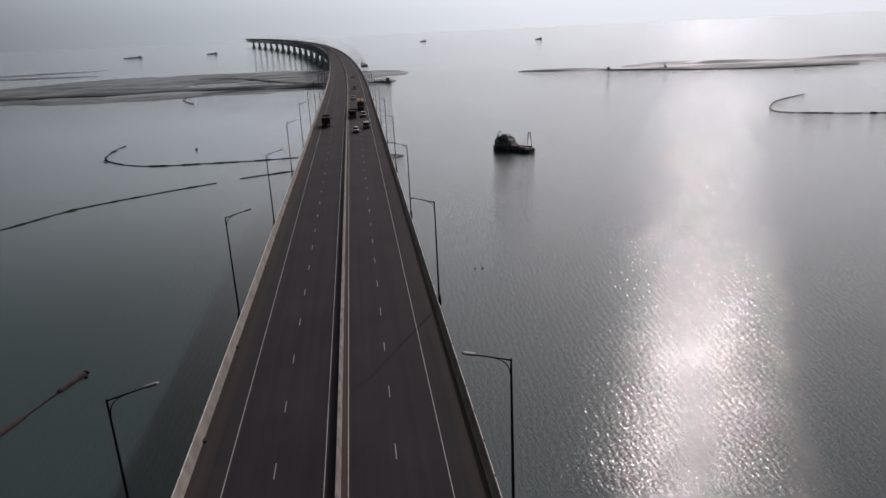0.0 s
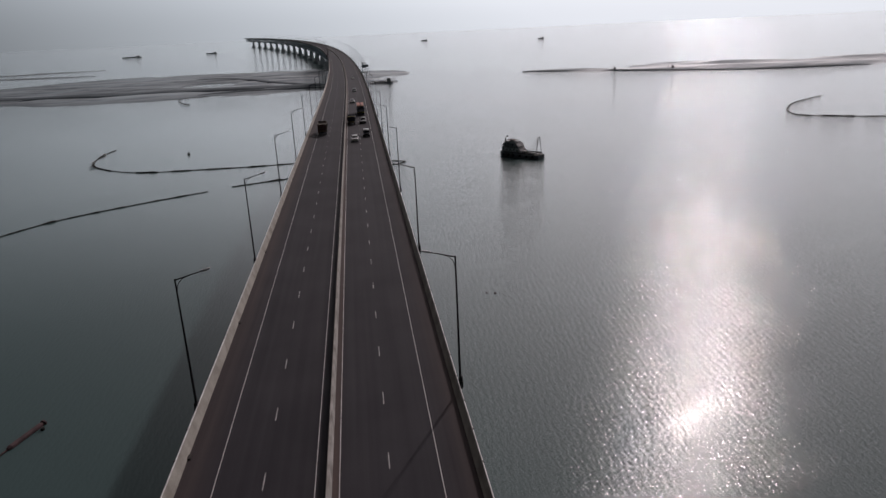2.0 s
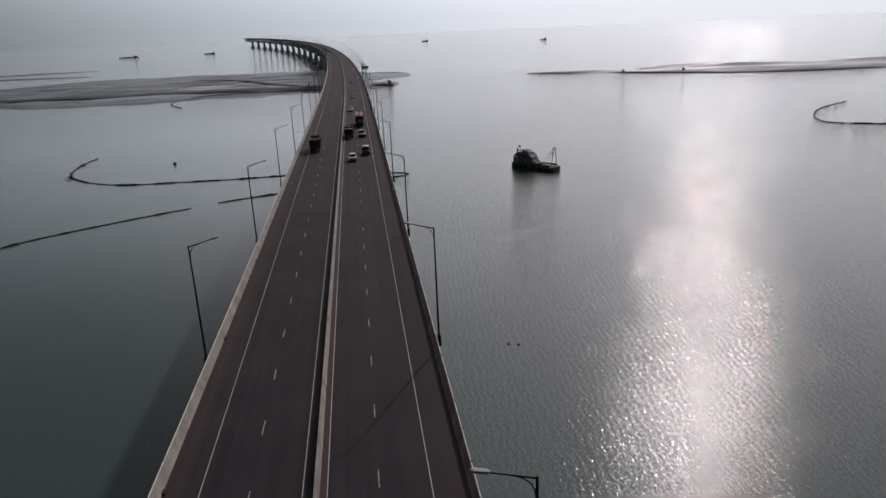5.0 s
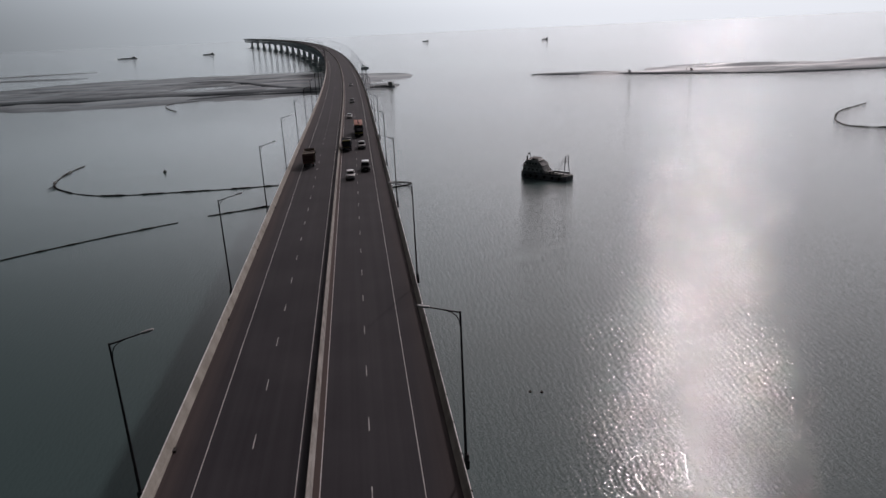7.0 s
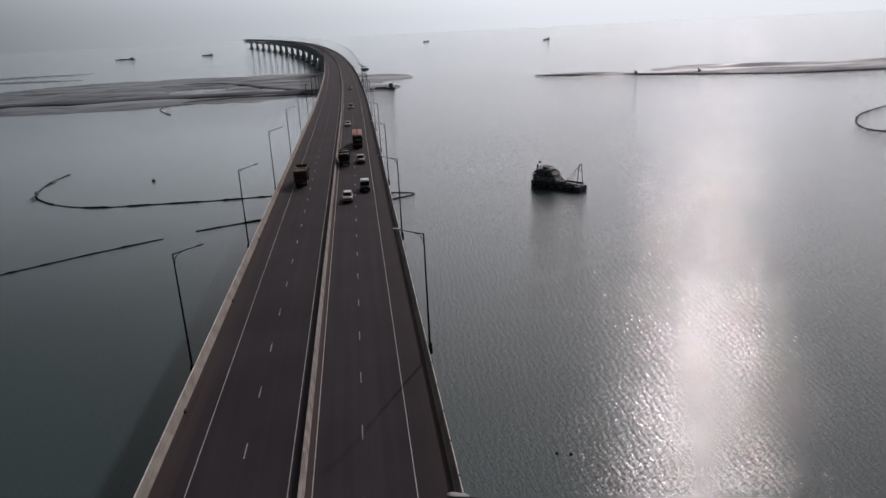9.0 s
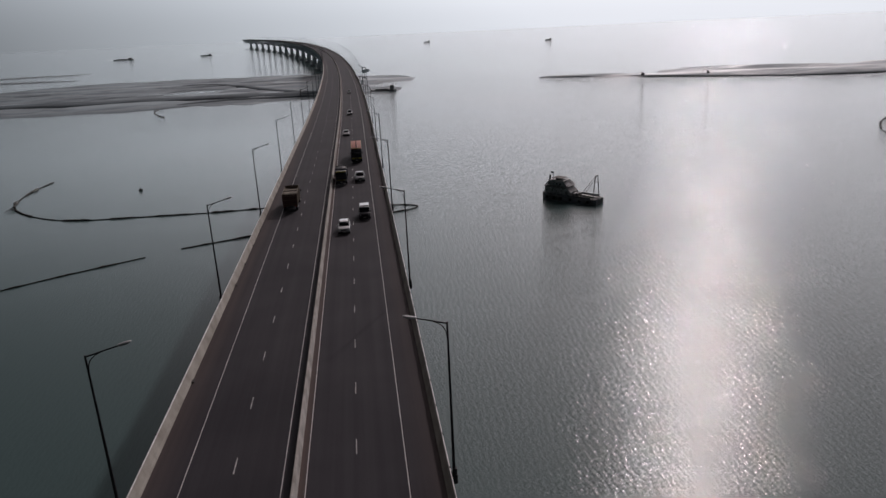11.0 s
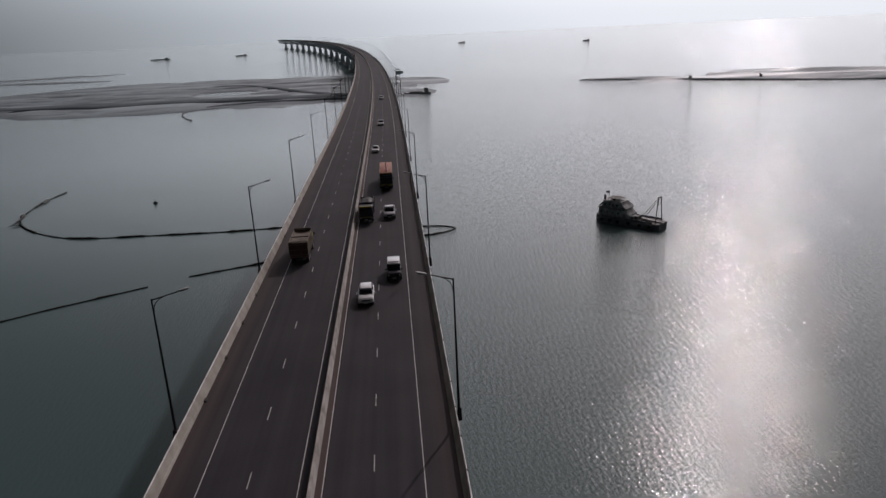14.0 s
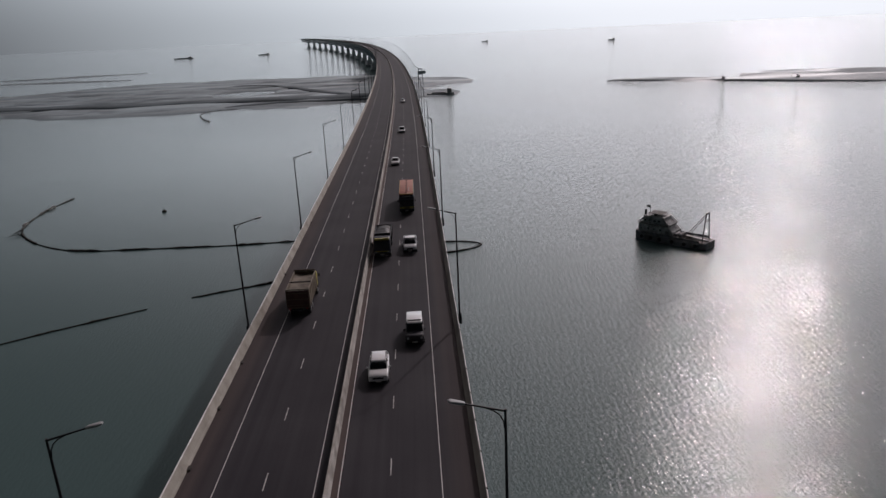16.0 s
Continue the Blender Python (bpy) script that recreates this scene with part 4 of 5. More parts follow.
def coach(m):
    """A long bus with a red roof and a row of vents; faces -y."""
    e = thing("coach_bus", "long bus with an orange-red roof and a row of dark vents", "bus", m=m)
    L = 5.8
    part("body", loft(bmesh.new(), [(-L, 1.12, 0.5, 2.9, 0.15), (-L + 0.12, 1.24, 0.36, 3.2, 0.2), (L - 0.15, 1.25, 0.36, 3.25, 0.15), (L, 1.15, 0.5, 3.1, 0.15)]), M_DARK, e, "dark bus body")
    part("roof", loft(bmesh.new(), [(-L + 0.25, 1.05, 3.18, 3.34, 0.06), (-L + 0.45, 1.2, 3.18, 3.42, 0.1), (L - 0.3, 1.2, 3.18, 3.42, 0.1), (L - 0.1, 1.1, 3.18, 3.34, 0.06)]), M_ROOF, e, "dusty orange-red roof")
    for k in range(8):
        bm = box(bmesh.new(), (0.34, 0.26, 0.1), (0, 0, 0), 0.03)
        vent = part("roof_vent", bm, M_BLACK, e)
        vent.location = (0.02, -L + 1.2 + 1.33 * k, 3.45)
    for s in (-1, 1):
        part("roof_rail", box(bmesh.new(), (0.05, 2 * L - 1.0, 0.05), (s * 1.17, 0, 3.47), 0.015), M_YELLOW, e, "yellow roof rail")
        for k in range(7):
            part("side_window", box(bmesh.new(), (0.04, 1.2, 0.85), (s * 1.25, -L + 1.9 + 1.4 * k, 2.3), 0.02), M_GLASS, e)
        for y in (-3.6, 3.0):
            wheel(e, s * 1.08, y, 0.5, 0.32)
        part("mirror", box(bmesh.new(), (0.16, 0.1, 0.4), (s * 1.42, -L + 0.05, 2.3), 0.03), M_BLACK, e)
    pane(e, (-1.08, -L - 0.02, 1.35), (1.08, -L - 0.02, 1.35), (1.08, -L + 0.03, 2.85), (-1.08, -L + 0.03, 2.85))
    part("bumper", box(bmesh.new(), (2.3, 0.16, 0.35), (0, -L - 0.02, 0.6), 0.06), M_BLACK, e)
    part("number_plate", box(bmesh.new(), (0.55, 0.03, 0.14), (0, -L - 0.12, 0.6)), M_PLATE, e)
    lights(e, -L + 0.02, 0.95, 0.9, size=(0.34, 0.1, 0.18))
    part("front_rim", box(bmesh.new(), (2.1, 0.14, 0.1), (0, -L + 0.24, 3.36), 0.03), M_YELLOW, e, "yellow rim over the windshield")
    skirt = part("front_panel", box(bmesh.new(), (2.2, 0.08, 0.34), (0, -L - 0.05, 1.1), 0.03), M_YELLOW, e, "yellow lower front panel")
    part("grille", box(bmesh.new(), (0.9, 0.04, 0.16), (0, -L - 0.1, 1.08), 0.02), M_BLACK, skirt)
    board = part("destination_board", box(bmesh.new(), (1.8, 0.08, 0.24), (0, -L + 0.02, 3.02), 0.02), M_BLACK, e)
    for k in range(9):
        part("letter_bar", box(bmesh.new(), (0.1, 0.02, 0.13), (-0.72 + 0.18 * k, -L - 0.03, 3.02)), M_PALE, board)
    for s in (-1, 1):
        part("wiper", rod(bmesh.new(), (s * 0.15, -L - 0.07, 1.4), (s * 0.7, -L - 0.05, 2.1), 0.02, sides=5), M_BLACK, e)
    for x, y in ((0.42, -1.4), (0.4, -3.0), (0.38, -3.2)):
        part("roof_hatch", box(bmesh.new(), (0.16, 0.4, 0.06), (x, y, 3.44), 0.02), M_PALE, e, "small pale roof hatch")
    return e


covered_truck(Matrix.Translation((-6.85, 233.0, ROAD_Z)))
dark_truck(Matrix.Translation((1.65, 252.0, ROAD_Z)))
coach(Matrix.Translation((4.95, 276.5, ROAD_Z)))
jeep("black off-road car with a white roof, on the bridge", Matrix.Translation((5.8, 222.0, ROAD_Z)))
pickup("silver double-cab pickup truck driving on the bridge", Matrix.Translation((5.4, 251.5, ROAD_Z)))
crossover("white crossover car with a black nose beside the median barrier", Matrix.Translation((2.5, 214.4, ROAD_Z)))
saloon("white saloon car driving on the bridge", M_WHITE, Matrix.Translation((2.2, 316.0, ROAD_Z)))
saloon("silver saloon car far along the bridge", M_SILVER, Matrix.Translation((3.2, 366.5, ROAD_Z)), 1.6)
saloon("silver saloon car far along the bridge", M_SILVER, Matrix.Translation((2.8, 453.0, ROAD_Z)))


# ---- sandbanks ----
def sandbank(label, hills, dips=(), step=6.0, rough=0.02, seed=0.0):
    """A low bank made of oval hills (x, y, half length, half width, degrees, height) less oval dips, with a ragged shore."""
    reach = [max(h[2], h[3]) * 1.3 for h in hills]
    x0, x1 = min(h[0] - r for h, r in zip(hills, reach)), max(h[0] + r for h, r in zip(hills, reach))
    y0, y1 = min(h[1] - r for h, r in zip(hills, reach)), max(h[1] + r for h, r in zip(hills, reach))

    def oval(x, y, h):
        c, s = math.cos(radians(h[4])), math.sin(radians(h[4]))
        u, v = ((x - h[0]) * c + (y - h[1]) * s) / h[2], ((y - h[1]) * c - (x - h[0]) * s) / h[3]
        return 1 - (u * u + v * v)

    def level(x, y):
        n = noise.fractal(Vector((x * rough, y * rough, seed)), 1.0, 2.0, 5)
        z = max(min(oval(x, y, h), 0.45) * h[5] for h in hills) + 0.8 * n
        for d in dips:
            z -= max(0.0, oval(x, y, d)) * d[5]
        return max(-0.8, z)

    nx, ny = int((x1 - x0) / step) + 1, int((y1 - y0) / step) + 1
    bm = bmesh.new()
    grid = [[None] * ny for _ in range(nx)]
    zs = [[level(x0 + i * step, y0 + j * step) for j in range(ny)] for i in range(nx)]
    for i in range(nx - 1):
        for j in range(ny - 1):
            cell = ((i, j), (i + 1, j), (i + 1, j + 1), (i, j + 1))
            if max(zs[a][b] for a, b in cell) <= 0.0:
                continue
            for a, b in cell:
                if grid[a][b] is None:
                    grid[a][b] = bm.verts.new((x0 + a * step, y0 + b * step, WATER_Z + zs[a][b]))
            bm.faces.new([grid[a][b] for a, b in cell]).smooth = True
    return tagged(part("sandbank", bm, M_SAND), label, "sandbank", kind="structure")


rng = random.Random(21)
slits = [(rng.uniform(-460, -60), rng.uniform(850, 1120), rng.uniform(14, 46), rng.uniform(4, 9), rng.uniform(-14, 16), rng.uniform(1.6, 3.2)) for _ in range(26)]
sandbank("low wet sandbank with dark mudflats beside the bridge",
         [(-190, 1000, 230, 215, 5, 3.4), (-400, 980, 190, 170, -8, 2.8), (-70, 985, 90, 205, 0, 3.0), (-300, 1080, 190, 150, -8, 2.8), (-250, 835, 130, 60, -4, 2.4)],
         [(-180, 962, 40, 36, 8, 6.0), (-310, 905, 40, 10, -6, 3.0), (-260, 930, 40, 12, 14, 2.6), (-90, 1005, 45, 14, 10, 2.4), *slits], seed=1.3)
sandbank("small sandbank past the bridge", [(30, 1020, 55, 70, 0, 2.0)], seed=4.1, step=5.0)
sandbank("mud spit by a moored pontoon", [(30, 862, 26, 40, 0, 1.6)], seed=6.2, step=4.0)
sandbank("narrow far sandbar in the river", [(-570, 1380, 120, 26, -12, 1.6)], seed=8.8)
sandbank("narrow far sandbar in the river", [(-640, 1550, 150, 26, 10, 1.6)], seed=9.9)
sandbank("long thin sand spit across the river", [(330, 850, 135, 22, -31, 2.6), (470, 840, 130, 75, -25, 2.2), (700, 800, 220, 90, 0, 2.2)],
         [(420, 900, 60, 18, -20, 1.8)], seed=2.7)


def dike(label, points, half, height):
    """A bank of dark mud along a line, with sloped sides and a flat top."""
    path = spline([(x, y, 0) for x, y in points], 8.0)
    bm, rings = bmesh.new(), []
    for i, p in enumerate(path):
        d = (path[min(i + 1, len(path) - 1)] - path[max(i - 1, 0)]).normalized()
        side = Vector((d.y, -d.x, 0))
        w = half * (1 + 0.35 * noise.noise(p * 0.03))
        h = height * (1 + 0.4 * noise.noise(p * 0.02 + Vector((9, 0, 0)))) * min(1, 0.3 + 0.25 * min(i, len(path) - 1 - i))
        rings.append([bm.verts.new(p + side * o + Vector((0, 0, WATER_Z + z))) for o, z in ((-w, -0.6), (-w * 0.45, h), (w * 0.35, h * 0.95), (w, -0.6))])
    for a, c in zip(rings, rings[1:]):
        for k in range(4):
            bm.faces.new((a[k], a[(k + 1) % 4], c[(k + 1) % 4], c[k])).smooth = True
    bm.faces.new(rings[0])
    bm.faces.new(rings[-1][::-1])
    bmesh.ops.recalc_face_normals(bm, faces=bm.faces[:])
    return tagged(part("mud_dike", bm, M_MUD), label, "mud bank", kind="structure")


dike("long dark mud dike across the sandbank", [(-540, 915), (-410, 893), (-289, 872), (-177, 866), (-131, 860), (-60, 858), (-20, 866)], 27, 2.8)
dike("dark mud dike round a pond", [(-225, 1074), (-167, 1050), (-131, 996), (-98, 940), (-68, 891), (-45, 868)], 9, 2.6)
dike("low dark mud bank at the water's edge", [(-168, 806), (-141, 826), (-105, 831), (-63, 830), (-20, 828)], 8, 1.9)
dike("dark edge of the long sand spit", [(215, 905), (250, 882), (300, 850), (372, 795), (450, 752), (560, 735)], 8, 1.2)


def excavator(label, x, y, turn):
    e = thing("excavator", label, "excavator", "excavators on the sand spit", m=Matrix.Translation((x, y, WATER_Z + 1.38)) @ pose(0, 0, 0, 0, 0, turn) @ Matrix.Scale(0.82, 4))
    for s in (-1, 1):
        part("track", box(bmesh.new(), (0.7, 4.2, 0.9), (s * 1.3, 0, 0.3), 0.25), M_RUBBER, e)
    part("body", box(bmesh.new(), (2.8, 3.2, 1.5), (0, -0.6, 1.7), 0.2), M_CABIN, e)
    part("cab", box(bmesh.new(), (1.1, 1.6, 1.7), (-0.8, 0.7, 2.7), 0.15), M_GLASS, e)
    part("boom", tube(bmesh.new(), [(0.4, 0.8, 2.0), (0.4, 3.0, 4.6), (0.4, 5.4, 4.4)], 0.28, 6), M_CABIN, e)
    part("arm", rod(bmesh.new(), (0.4, 5.3, 4.5), (0.4, 6.6, 1.9), 0.22, 0.16, 6), M_CABIN, e)
    part("bucket", box(bmesh.new(), (0.9, 0.9, 0.8), (0.4, 6.5, 1.5), 0.2), M_HULL, e)
    return e


excavator("dark tracked excavator working on the sand spit", 312, 845, 100)
excavator("dark tracked excavator standing on the sand spit", 374, 822, 60)


# ---- floating lines ----
def floating_line(label, points, section=14.0, gap=2.0, radius=0.55, pale=(), tint=None):
    """A dredging pipeline carried by weedy floats along a curve on the water."""
    e = thing("floating_pipeline", label, "floating pipeline")
    path = spline([(x, y, WATER_Z + 0.12) for x, y in points], 1.0)
    part("pipe", tube(bmesh.new(), path, 0.16, 6), tint or M_FLOAT, e)
    i, k, rng = 0, 0, random.Random(len(path))
    while i + 3 < len(path):
        n = max(4, round(section * rng.uniform(0.55, 1.5)))
        run = path[i:i + n]
        if len(run) > 3:
            wide = radius * rng.uniform(0.6, 1.15)
            grown, size = [], []
            for q, p in enumerate(run):
                lump = noise.noise(Vector((p.x * 0.35, p.y * 0.35, 3.0)))
                grown.append(p + Vector((rng.uniform(-0.16, 0.16), rng.uniform(-0.16, 0.16), 0)))
                ends = min(1.0, 0.45 + 0.3 * min(q, len(run) - 1 - q))
                size.append(max(0.18, wide * (0.85 + 0.7 * lump + rng.uniform(-0.2, 0.2)) * ends))
            part("float", tube(bmesh.new(), grown, lambda f, s=size: s[round(f * (len(s) - 1))], 8), M_PALE if k in pale else (tint or M_FLOAT), e)
        i += n + max(1, round(gap * rng.uniform(0.5, 2.5)))
        k += 1
    return e


floating_line("dark floating pipeline curling to a hook on the river",
              [(-140.5, 456), (-141.8, 438), (-140.5, 422), (-136.5, 406), (-126, 391), (-111, 379), (-98, 374.6), (-84, 373.5), (-67, 372.6), (-50, 372), (-33, 373), (-16, 374)])
hook = [o for o in scene.objects if o.name == "floating_pipeline"][0]
for x, y, k in ((-141.6, 441, 5), (-139.2, 415, 3)):
    for q in range(k):
        part("drum", rod(bmesh.new(), (x + 0.12 * q - 0.5, y - 1.3 * q, WATER_Z + 0.45), (x + 0.12 * q + 0.5, y - 1.3 * q, WATER_Z + 0.45), 0.32, sides=10), M_PALE, hook, "pale float drum" if q == 0 else "")
for q in range(4):
    a, far = 2.5 + 0.33 * q, 1.6 + 0.7 * (q * 37 % 4)
    foot = Vector((-135.5 + 0.9 * q, 405.0 - 1.8 * q, WATER_Z + 0.15))
    tip = foot + Vector((math.cos(a) * far, math.sin(a) * far * 0.9 - 2, 0.35))
    part("drift_branch", tube(bmesh.new(), spline([foot, (foot + tip) / 2 + Vector((0.4, 0.7, 0.2)), tip], 0.7), lambda f: 0.2 - 0.13 * f, 6), M_FLOAT, hook)
floating_line("dark floating pipeline lying slantwise on the river", [(-160, 225), (-142, 246), (-127.8, 262.3), (-111, 287), (-88, 304.7), (-75, 313), (-61.8, 320.8)], section=5.0, gap=3.0, radius=0.5)
floating_line("short dark floating pipeline beside the bridge", [(-52.5, 327), (-41, 331.8), (-29, 336.5), (-14, 341)], section=9.0, gap=1.0)
red = thing("floating_pipeline", "rusty red pipe with two thick floats near the bridge", "floating pipeline")
line = spline([(-67.5, 104, WATER_Z + 0.15), (-64.6, 110, WATER_Z + 0.15), (-62.2, 116.4, WATER_Z + 0.15), (-60.6, 121.6, WATER_Z + 0.15), (-58.2, 128.9, WATER_Z + 0.15), (-55.4, 136.9, WATER_Z + 0.15)], 0.6)
part("pipe", tube(bmesh.new(), line, 0.16, 8), M_PIPE, red)
for y0, y1 in ((106, 121.6), (128.9, 136.9)):
    run = [p for p in line if y0 <= p.y <= y1]
    part("float", tube(bmesh.new(), run, lambda f: 0.52 * min(1.0, 0.6 + 6 * f, 0.6 + 6 * (1 - f)), 10), M_PIPE, red, "fat rusty red float")
part("end_flange", rod(bmesh.new(), line[-1], line[-1] + Vector((0.1, 0.3, 0)), 0.6, sides=12), M_PIPE, red)
part("end_buoy", rod(bmesh.new(), (-54.7, 135.0, WATER_Z - 0.2), (-54.7, 135.0, WATER_Z + 0.5), 0.38, 0.3, 10), M_FLOAT, red, "small dark buoy")
floating_line("dark floating hose looped beside the bridge pier", [(8, 362.5), (15, 363), (20, 362.5), (24, 360.5), (25, 358), (22, 355), (16, 352.5), (8, 351)], radius=0.35, gap=0.6)
floating_line("small dark floating hose off the sandbank", [(-150, 800), (-163, 794), (-174, 783), (-173, 762), (-161.5, 731), (-152, 713)], radius=0.6, gap=1.0)
floating_line("dark floating pipeline curling round far out", [(343, 505), (306, 479), (283, 452), (273, 432), (275, 419), (300, 402), (335, 388), (380, 372)], gap=1.0)


def float_dot(x, y, r, label):
    bm = bmesh.new()
    bmesh.ops.create_uvsphere(bm, u_segments=12, v_segments=8, radius=r)
    for v in bm.verts:
        v.co.z *= 0.7
    rod(bm, (0, 0, r * 0.5), (0, 0, r * 1.6), r * 0.12, sides=6)
    ob = tagged(part("buoy", bm, M_FLOAT), label, "buoy", "buoys")
    ob.location = (x, y, WATER_Z + r * 0.25)
    return ob


float_dot(-91.2, 423, 0.9, "dark mooring buoy on the water")
float_dot(31.7, 179.4, 0.26, "small dark buoy on the water")
float_dot(33.7, 178.8, 0.3, "small dark buoy on the water")


# ---- boats ----
def dredger(m):
    """Stern at -y, bow at +y; about 25 m."""
    e = thing("dredger_boat", "dark dredger with a stern deckhouse and a bow A-frame", "boat", m=m)
    part("hull", loft(bmesh.new(), [(-11.4, 1.5, 0.2, 2.6, 0.5), (-10.9, 2.5, -0.5, 2.6, 0.6), (-9.6, 3.3, -0.9, 2.4, 0.6), (-3.0, 3.7, -0.9, 1.9, 0.5), (5.0, 3.6, -0.9, 1.7, 0.5), (10.0, 3.3, -0.8, 1.9, 0.5), (12.4, 2.7, -0.3, 2.1, 0.4)], False), M_HULL, e)
    part("deck_plate", box(bmesh.new(), (6.2, 14.5, 0.12), (0, 4.4, 2.0), 0.03), M_DECK, e)
    for s in (-1, 1):
        part("bulwark", box(bmesh.new(), (0.14, 19, 0.7), (s * 3.45, 0.9, 2.35), 0.04), M_HULL, e)
        for y in (-8, -5, -2, 2, 6, 9.5):
            bm = bmesh.new()
            rod(bm, (s * 3.7, y, 1.1), (s * 3.95, y, 1.1), 0.55, sides=12)
            part("fender", bm, M_RUBBER, e)
    low = part("deckhouse", loft(bmesh.new(), [(-10.4, 1.9, 2.1, 4.6, 0.5), (-9.6, 2.8, 2.1, 5.0, 0.5), (-0.2, 3.0, 2.1, 5.0, 0.4), (1.6, 2.8, 2.1, 3.6, 0.3)], False), M_CABIN, e)
    up = part("bridge_house", loft(bmesh.new(), [(-8.9, 1.8, 5.0, 7.0, 0.5), (-8.2, 2.4, 5.0, 7.4, 0.5), (-1.9, 2.5, 5.0, 7.4, 0.4), (-1.0, 2.2, 5.0, 6.4, 0.3)], False), M_CABIN, e)
    part("boat_deck", box(bmesh.new(), (6.3, 10.0, 0.16), (0, -5.0, 5.05), 0.04), M_DECK, e)
    part("canopy", box(bmesh.new(), (5.4, 7.2, 0.16), (0, -5.0, 7.48), 0.05), M_CABIN, e)
    for s in (-1, 1):
        for k in range(4):
            part("window", box(bmesh.new(), (0.06, 0.9, 0.8), (s * 2.46, -7.7 + 1.5 * k, 6.1), 0.02), M_GLASS, up)
            part("window", box(bmesh.new(), (0.06, 0.8, 0.7), (s * 2.94, -8.6 + 2.1 * k, 3.7), 0.02), M_GLASS, low)
        for k in range(6):
            part("rail_post", rod(bmesh.new(), (s * 3.1, -9.8 + 1.8 * k, 5.1), (s * 3.1, -9.8 + 1.8 * k, 6.0), 0.035, sides=6), M_CABIN, e)
        part("rail", rod(bmesh.new(), (s * 3.1, -9.8, 6.0), (s * 3.1, -0.8, 6.0), 0.035, sides=6), M_CABIN, e)
        part("a_frame_leg", rod(bmesh.new(), (s * 2.3, 10.8, 2.0), (s * 0.85, 10.9, 10.6), 0.16, sides=8), M_HULL, e)
        part("a_frame_stay", rod(bmesh.new(), (s * 2.0, 4.6, 2.0), (s * 0.8, 10.8, 10.4), 0.08, sides=6), M_HULL, e)
    for k in range(3):
        part("window", box(bmesh.new(), (1.2, 0.06, 0.9), (-1.5 + 1.5 * k, -1.35, 6.1), 0.02), M_GLASS, up)
    for z, w in ((10.6, 1.05), (8.2, 1.3)):
        part("a_frame_beam", rod(bmesh.new(), (-w, 10.9, z), (w, 10.9, z), 0.14, sides=8), M_HULL, e)
    for k, (y0, z0, y1, z1) in enumerate(((-9.9, 5.3, -8.3, 7.0), (-1.4, 7.0, 0.4, 5.4))):
        part("awning", box(bmesh.new(), (5.6, math.hypot(y1 - y0, z1 - z0), 0.12), (0, (y0 + y1) / 2, (z0 + z1) / 2), 0.04, pose(0, 0, 0, math.degrees(math.atan2(z1 - z0, y1 - y0)))), M_CABIN, e)
    part("top_awning", box(bmesh.new(), (4.2, 4.6, 0.14), (0, -4.8, 8.35), 0.05), M_DECK, e)
    for s in (-1, 1):
        for y in (-6.8, -2.8):
            part("awning_post", rod(bmesh.new(), (s * 1.9, y, 7.45), (s * 1.9, y, 8.35), 0.05, sides=6), M_CABIN, e)
    part("suction_ladder", box(bmesh.new(), (1.3, 8.0, 0.5), (0, 8.6, 2.3), 0.08, pose(0, 0, 0, -4)), M_CABIN, e)
    part("winch", rod(bmesh.new(), (-1.4, 3.4, 2.7), (1.4, 3.4, 2.7), 0.6, sides=12), M_HULL, e)
    part("pump_housing", loft(bmesh.new(), [(1.4, 1.6, 2.0, 3.2, 0.4), (2.6, 1.5, 2.0, 3.0, 0.4)]), M_CABIN, e)
    part("mast", rod(bmesh.new(), (0, -7.6, 7.4), (0, -7.6, 10.4), 0.09, 0.05, 6), M_HULL, e)
    part("mast_yard", rod(bmesh.new(), (-1.1, -7.6, 9.3), (1.1, -7.6, 9.3), 0.05, sides=6), M_HULL, e)
    part("flag", box(bmesh.new(), (0.04, 1.1, 0.7), (0, -8.2, 9.9), 0.01), M_HULL, e)
    part("funnel", rod(bmesh.new(), (1.2, -8.4, 7.5), (1.2, -8.4, 9.2), 0.4, 0.34, 10), M_HULL, e)
    part("life_raft", rod(bmesh.new(), (-1.6, -6.2, 7.85), (-1.6, -4.8, 7.85), 0.32, sides=10), M_PALE, e)
    part("water_tank", rod(bmesh.new(), (0.9, -5.2, 7.5), (0.9, -5.2, 8.5), 0.55, sides=12), M_BLACK, e)
    return e


dredger(Matrix.Translation((81.0, 351.2, WATER_Z)) @ pose(0, 0, 0, 0, 0, -138) @ Matrix.Scale(0.96, 4))


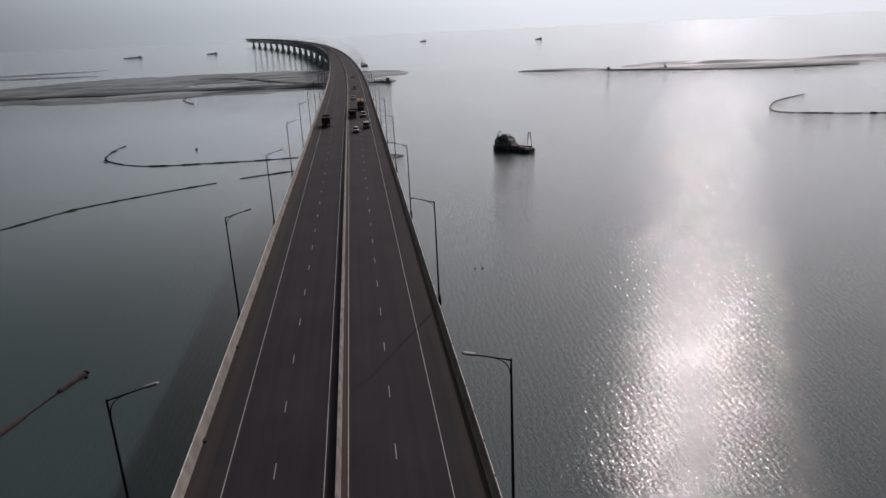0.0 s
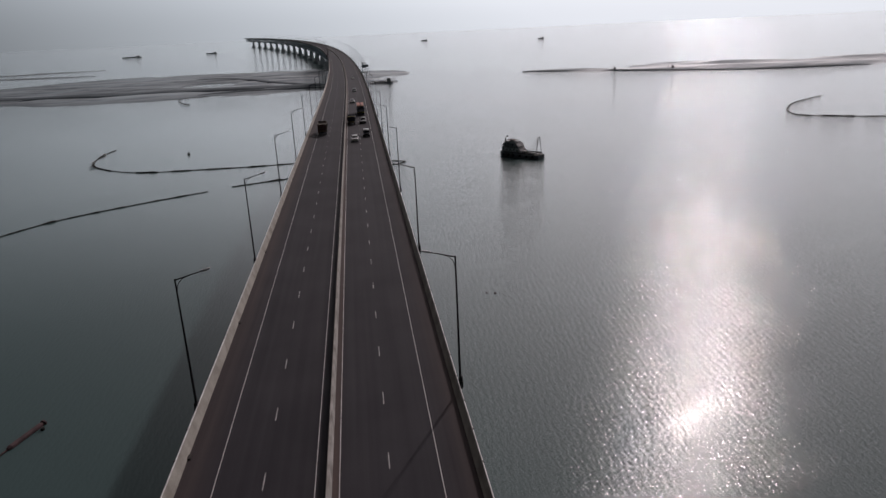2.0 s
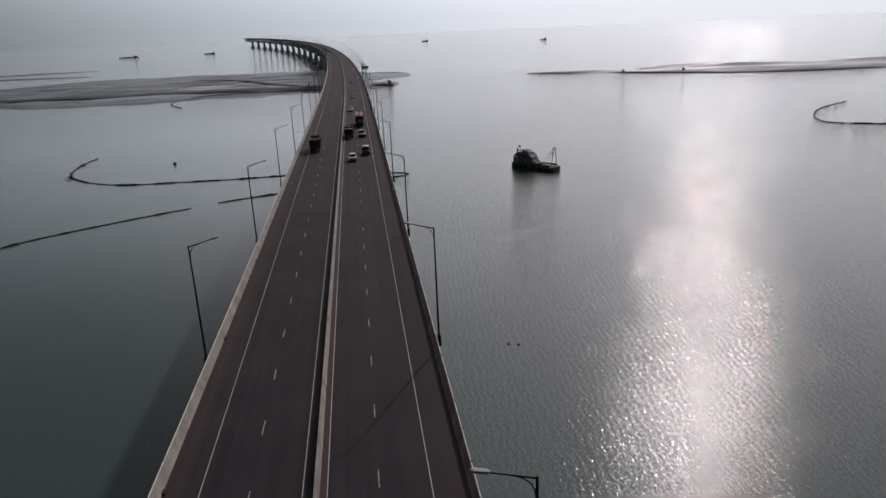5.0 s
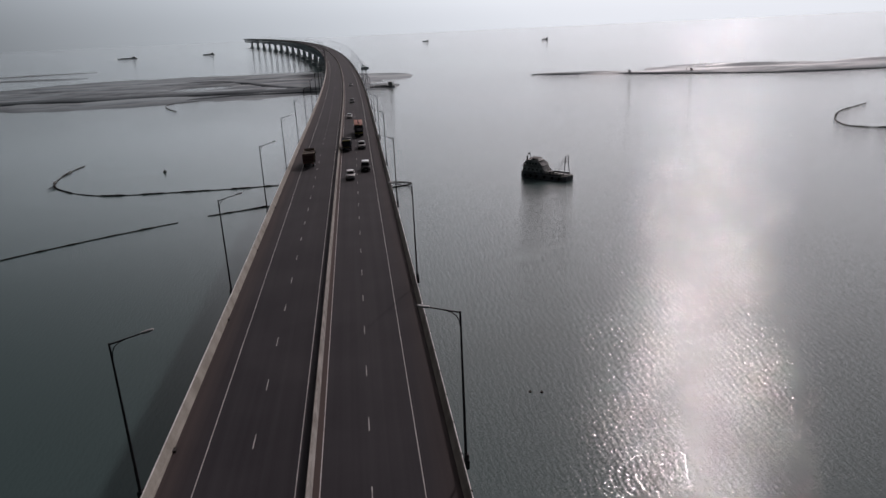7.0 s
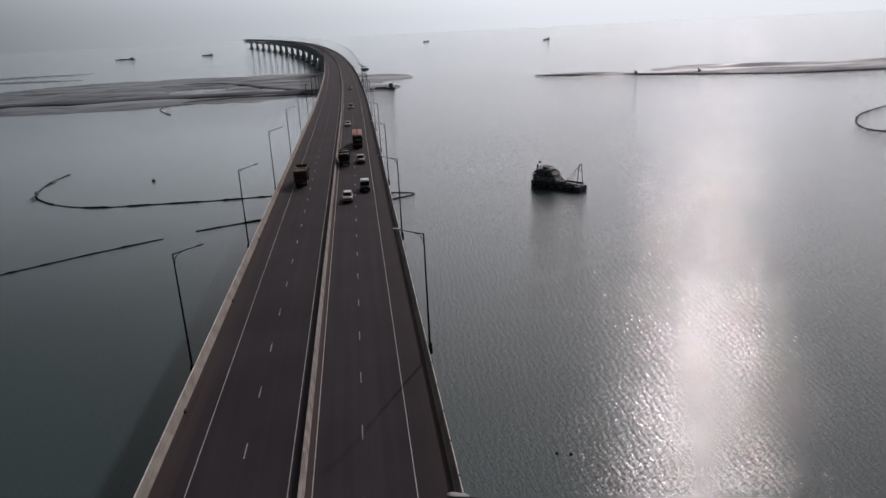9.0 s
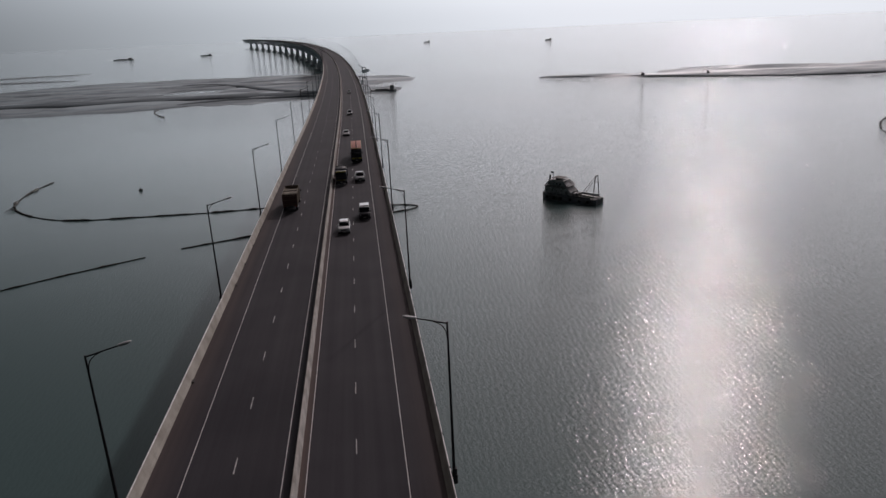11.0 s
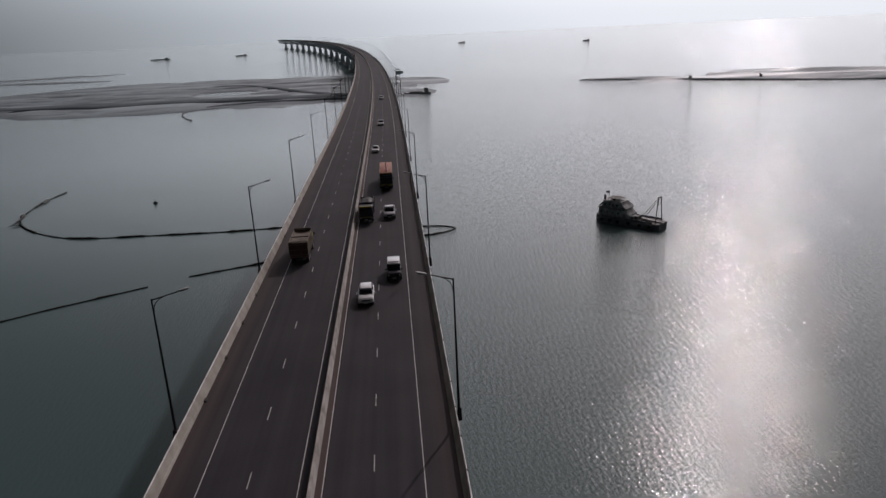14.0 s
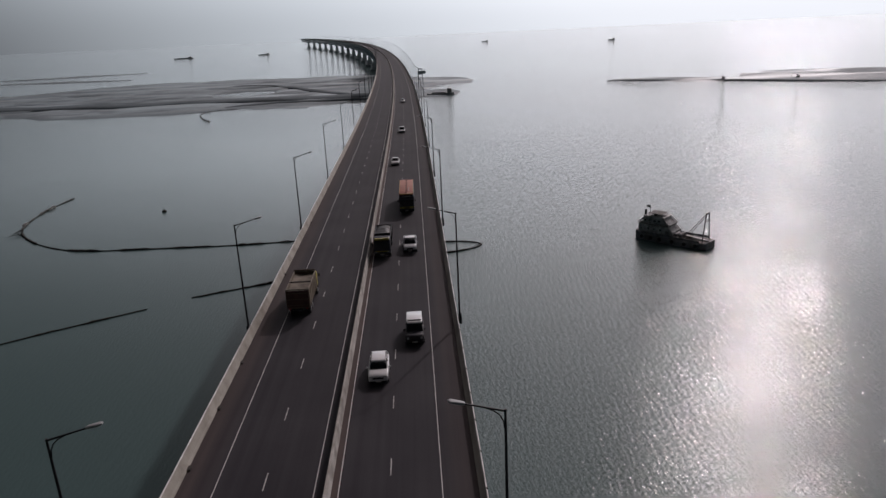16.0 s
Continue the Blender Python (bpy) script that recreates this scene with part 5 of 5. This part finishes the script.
def wake(a, b, half, height, seed):
    """A strip of small broken ripples on the water from a to b."""
    bm, step = bmesh.new(), 0.45
    way = Vector((b[0] - a[0], b[1] - a[1], 0))
    n, k = int(way.length / step), int(2 * half / step)
    way.normalize()
    side, rows = Vector((way.y, -way.x, 0)), []
    for i in range(n + 1):
        row = []
        for j in range(k + 1):
            o = j * step - half
            bend = 1.6 * math.sin(i * step * 0.06 + seed)
            p = Vector((a[0], a[1], 0)) + way * (i * step) + side * (o + bend)
            fade = max(0.0, 1 - (o / half) ** 2) * min(1.0, i / 12, (n - i) / 12) * max(0.0, 0.25 + 1.6 * noise.noise(Vector((i * 0.11, seed, 0))))
            z = height * fade * (0.5 + noise.noise(Vector((p.x * 0.9, p.y * 1.5, seed))) + 0.5 * noise.noise(Vector((p.x * 0.11, p.y * 0.11, seed + 5))))
            row.append(bm.verts.new(p + Vector((0, 0, WATER_Z - 0.02 + z))))
        rows.append(row)
    for r0, r1 in zip(rows, rows[1:]):
        for j in range(k):
            bm.faces.new((r0[j], r0[j + 1], r1[j + 1], r1[j])).smooth = True
    return tagged(part("wake", bm, M_WATER), "faint line of broken ripples behind the dredger", "water", kind="structure")


wake((14, 384), (74, 362), 1.8, 0.14, 2.0)


def barge(label, x, y, length, turn):
    e = thing("river_barge", label, "boat", "far boats", m=Matrix.Translation((x, y, WATER_Z)) @ pose(0, 0, 0, 0, 0, turn))
    h = length / 2
    part("hull", loft(bmesh.new(), [(-h, 2.2, 0.2, 2.6, 0.4), (-h * 0.85, 4.0, -0.6, 2.2, 0.5), (h * 0.8, 4.0, -0.6, 2.0, 0.5), (h, 1.8, 0.4, 2.8, 0.4)], False), M_BARGE, e)
    part("wheelhouse", box(bmesh.new(), (5, length * 0.16, 4.2), (0, -h * 0.66, 4.0), 0.2), M_PALE, e)
    part("hatch", box(bmesh.new(), (5.6, length * 0.5, 1.2), (0, h * 0.12, 2.5), 0.2), M_BARGE, e)
    return e


barge("low cargo barge far off on the river", -684, 2400, 62, 82)
barge("low cargo barge far off on the river", -440, 2400, 36, 80)
barge("small boat far off on the bright water", 591, 2236, 22, 40)
barge("small boat far off on the river", 272, 2700, 24, 75)
barge("moored work pontoon beside the mud spit", 34, 838, 26, 88)


def spud_tower(x, y):
    """A piling rig standing behind the bridge."""
    e = thing("piling_tower", "dark steel piling tower standing on the sandbank", "tower", m=Matrix.Translation((x, y, WATER_Z)))
    for sx in (-1, 1):
        for sy in (-1, 1):
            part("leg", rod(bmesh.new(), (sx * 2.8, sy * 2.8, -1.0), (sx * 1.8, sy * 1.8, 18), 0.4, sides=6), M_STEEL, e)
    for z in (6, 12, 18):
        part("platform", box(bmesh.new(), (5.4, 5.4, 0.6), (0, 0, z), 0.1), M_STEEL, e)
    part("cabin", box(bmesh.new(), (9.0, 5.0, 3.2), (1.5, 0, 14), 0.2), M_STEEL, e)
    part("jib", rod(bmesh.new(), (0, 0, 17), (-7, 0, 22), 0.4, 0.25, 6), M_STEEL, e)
    return e


spud_tower(17.5, 968)


# ---- small pieces of the road and parapets ----
bm = box(bmesh.new(), (0.08, 2.0, 0.012), (0, 0, 0))
dash = part("lane_dash", bm, M_DASH, road)
dash.matrix_basis = Matrix.Translation(across(46.5, -4.52, ROAD_Z + 0.003))
for k in range(-9, 141):
    for off, start in ((-4.52, 46.5), (4.27, 47.3)):
        if k == 0 and off < 0:
            continue
        y = start + 9 * k
        alike(dash, Matrix.Translation(across(y, off, ROAD_Z + 0.003)) @ pose(0, 0, 0, 0, 0, heading(y)))
bm = bmesh.new()
for k in range(141, 320):
    for off, start in ((-4.52, 46.5), (4.27, 47.3)):
        y = start + 9 * k
        box(bm, (0.08, 2.0, 0.012), across(y, off, ROAD_Z + 0.003), turn=pose(0, 0, 0, 0, 0, heading(y)))
tagged(part("far_lane_dashes", bm, M_DASH, road), kind="stuff")

bm = box(bmesh.new(), (0.34, 0.55, 0.16), (0, 0, 0), 0.03)
drain = part("drain_inlet", bm, M_IRON, deck)
drain.matrix_basis = Matrix.Translation(across(-6.6, -10.42, ROAD_Z + 0.08))
for y in (*(-6.6 + 25 * k for k in range(-5, 27) if k), 51.5, 201.6, 210.0):
    alike(drain, Matrix.Translation(across(y, -10.42, ROAD_Z + 0.08)) @ pose(0, 0, 0, 0, 0, heading(y)))

bm = box(bmesh.new(), (0.12, 0.16, 0.14), (0, 0, 0), 0.02)
lug = part("anchor_lug", bm, M_IRON, deck)
lug.matrix_basis = Matrix.Translation(across(0, -10.93, 0.08))
for k in range(-20, 120):
    y = 4.1667 * k
    for s in (-1, 1):
        if k or s > 0:
            alike(lug, Matrix.Translation(across(y, 10.7 if s > 0 else -10.93, 0.08)) @ pose(0, 0, 0, 0, 0, heading(y)))
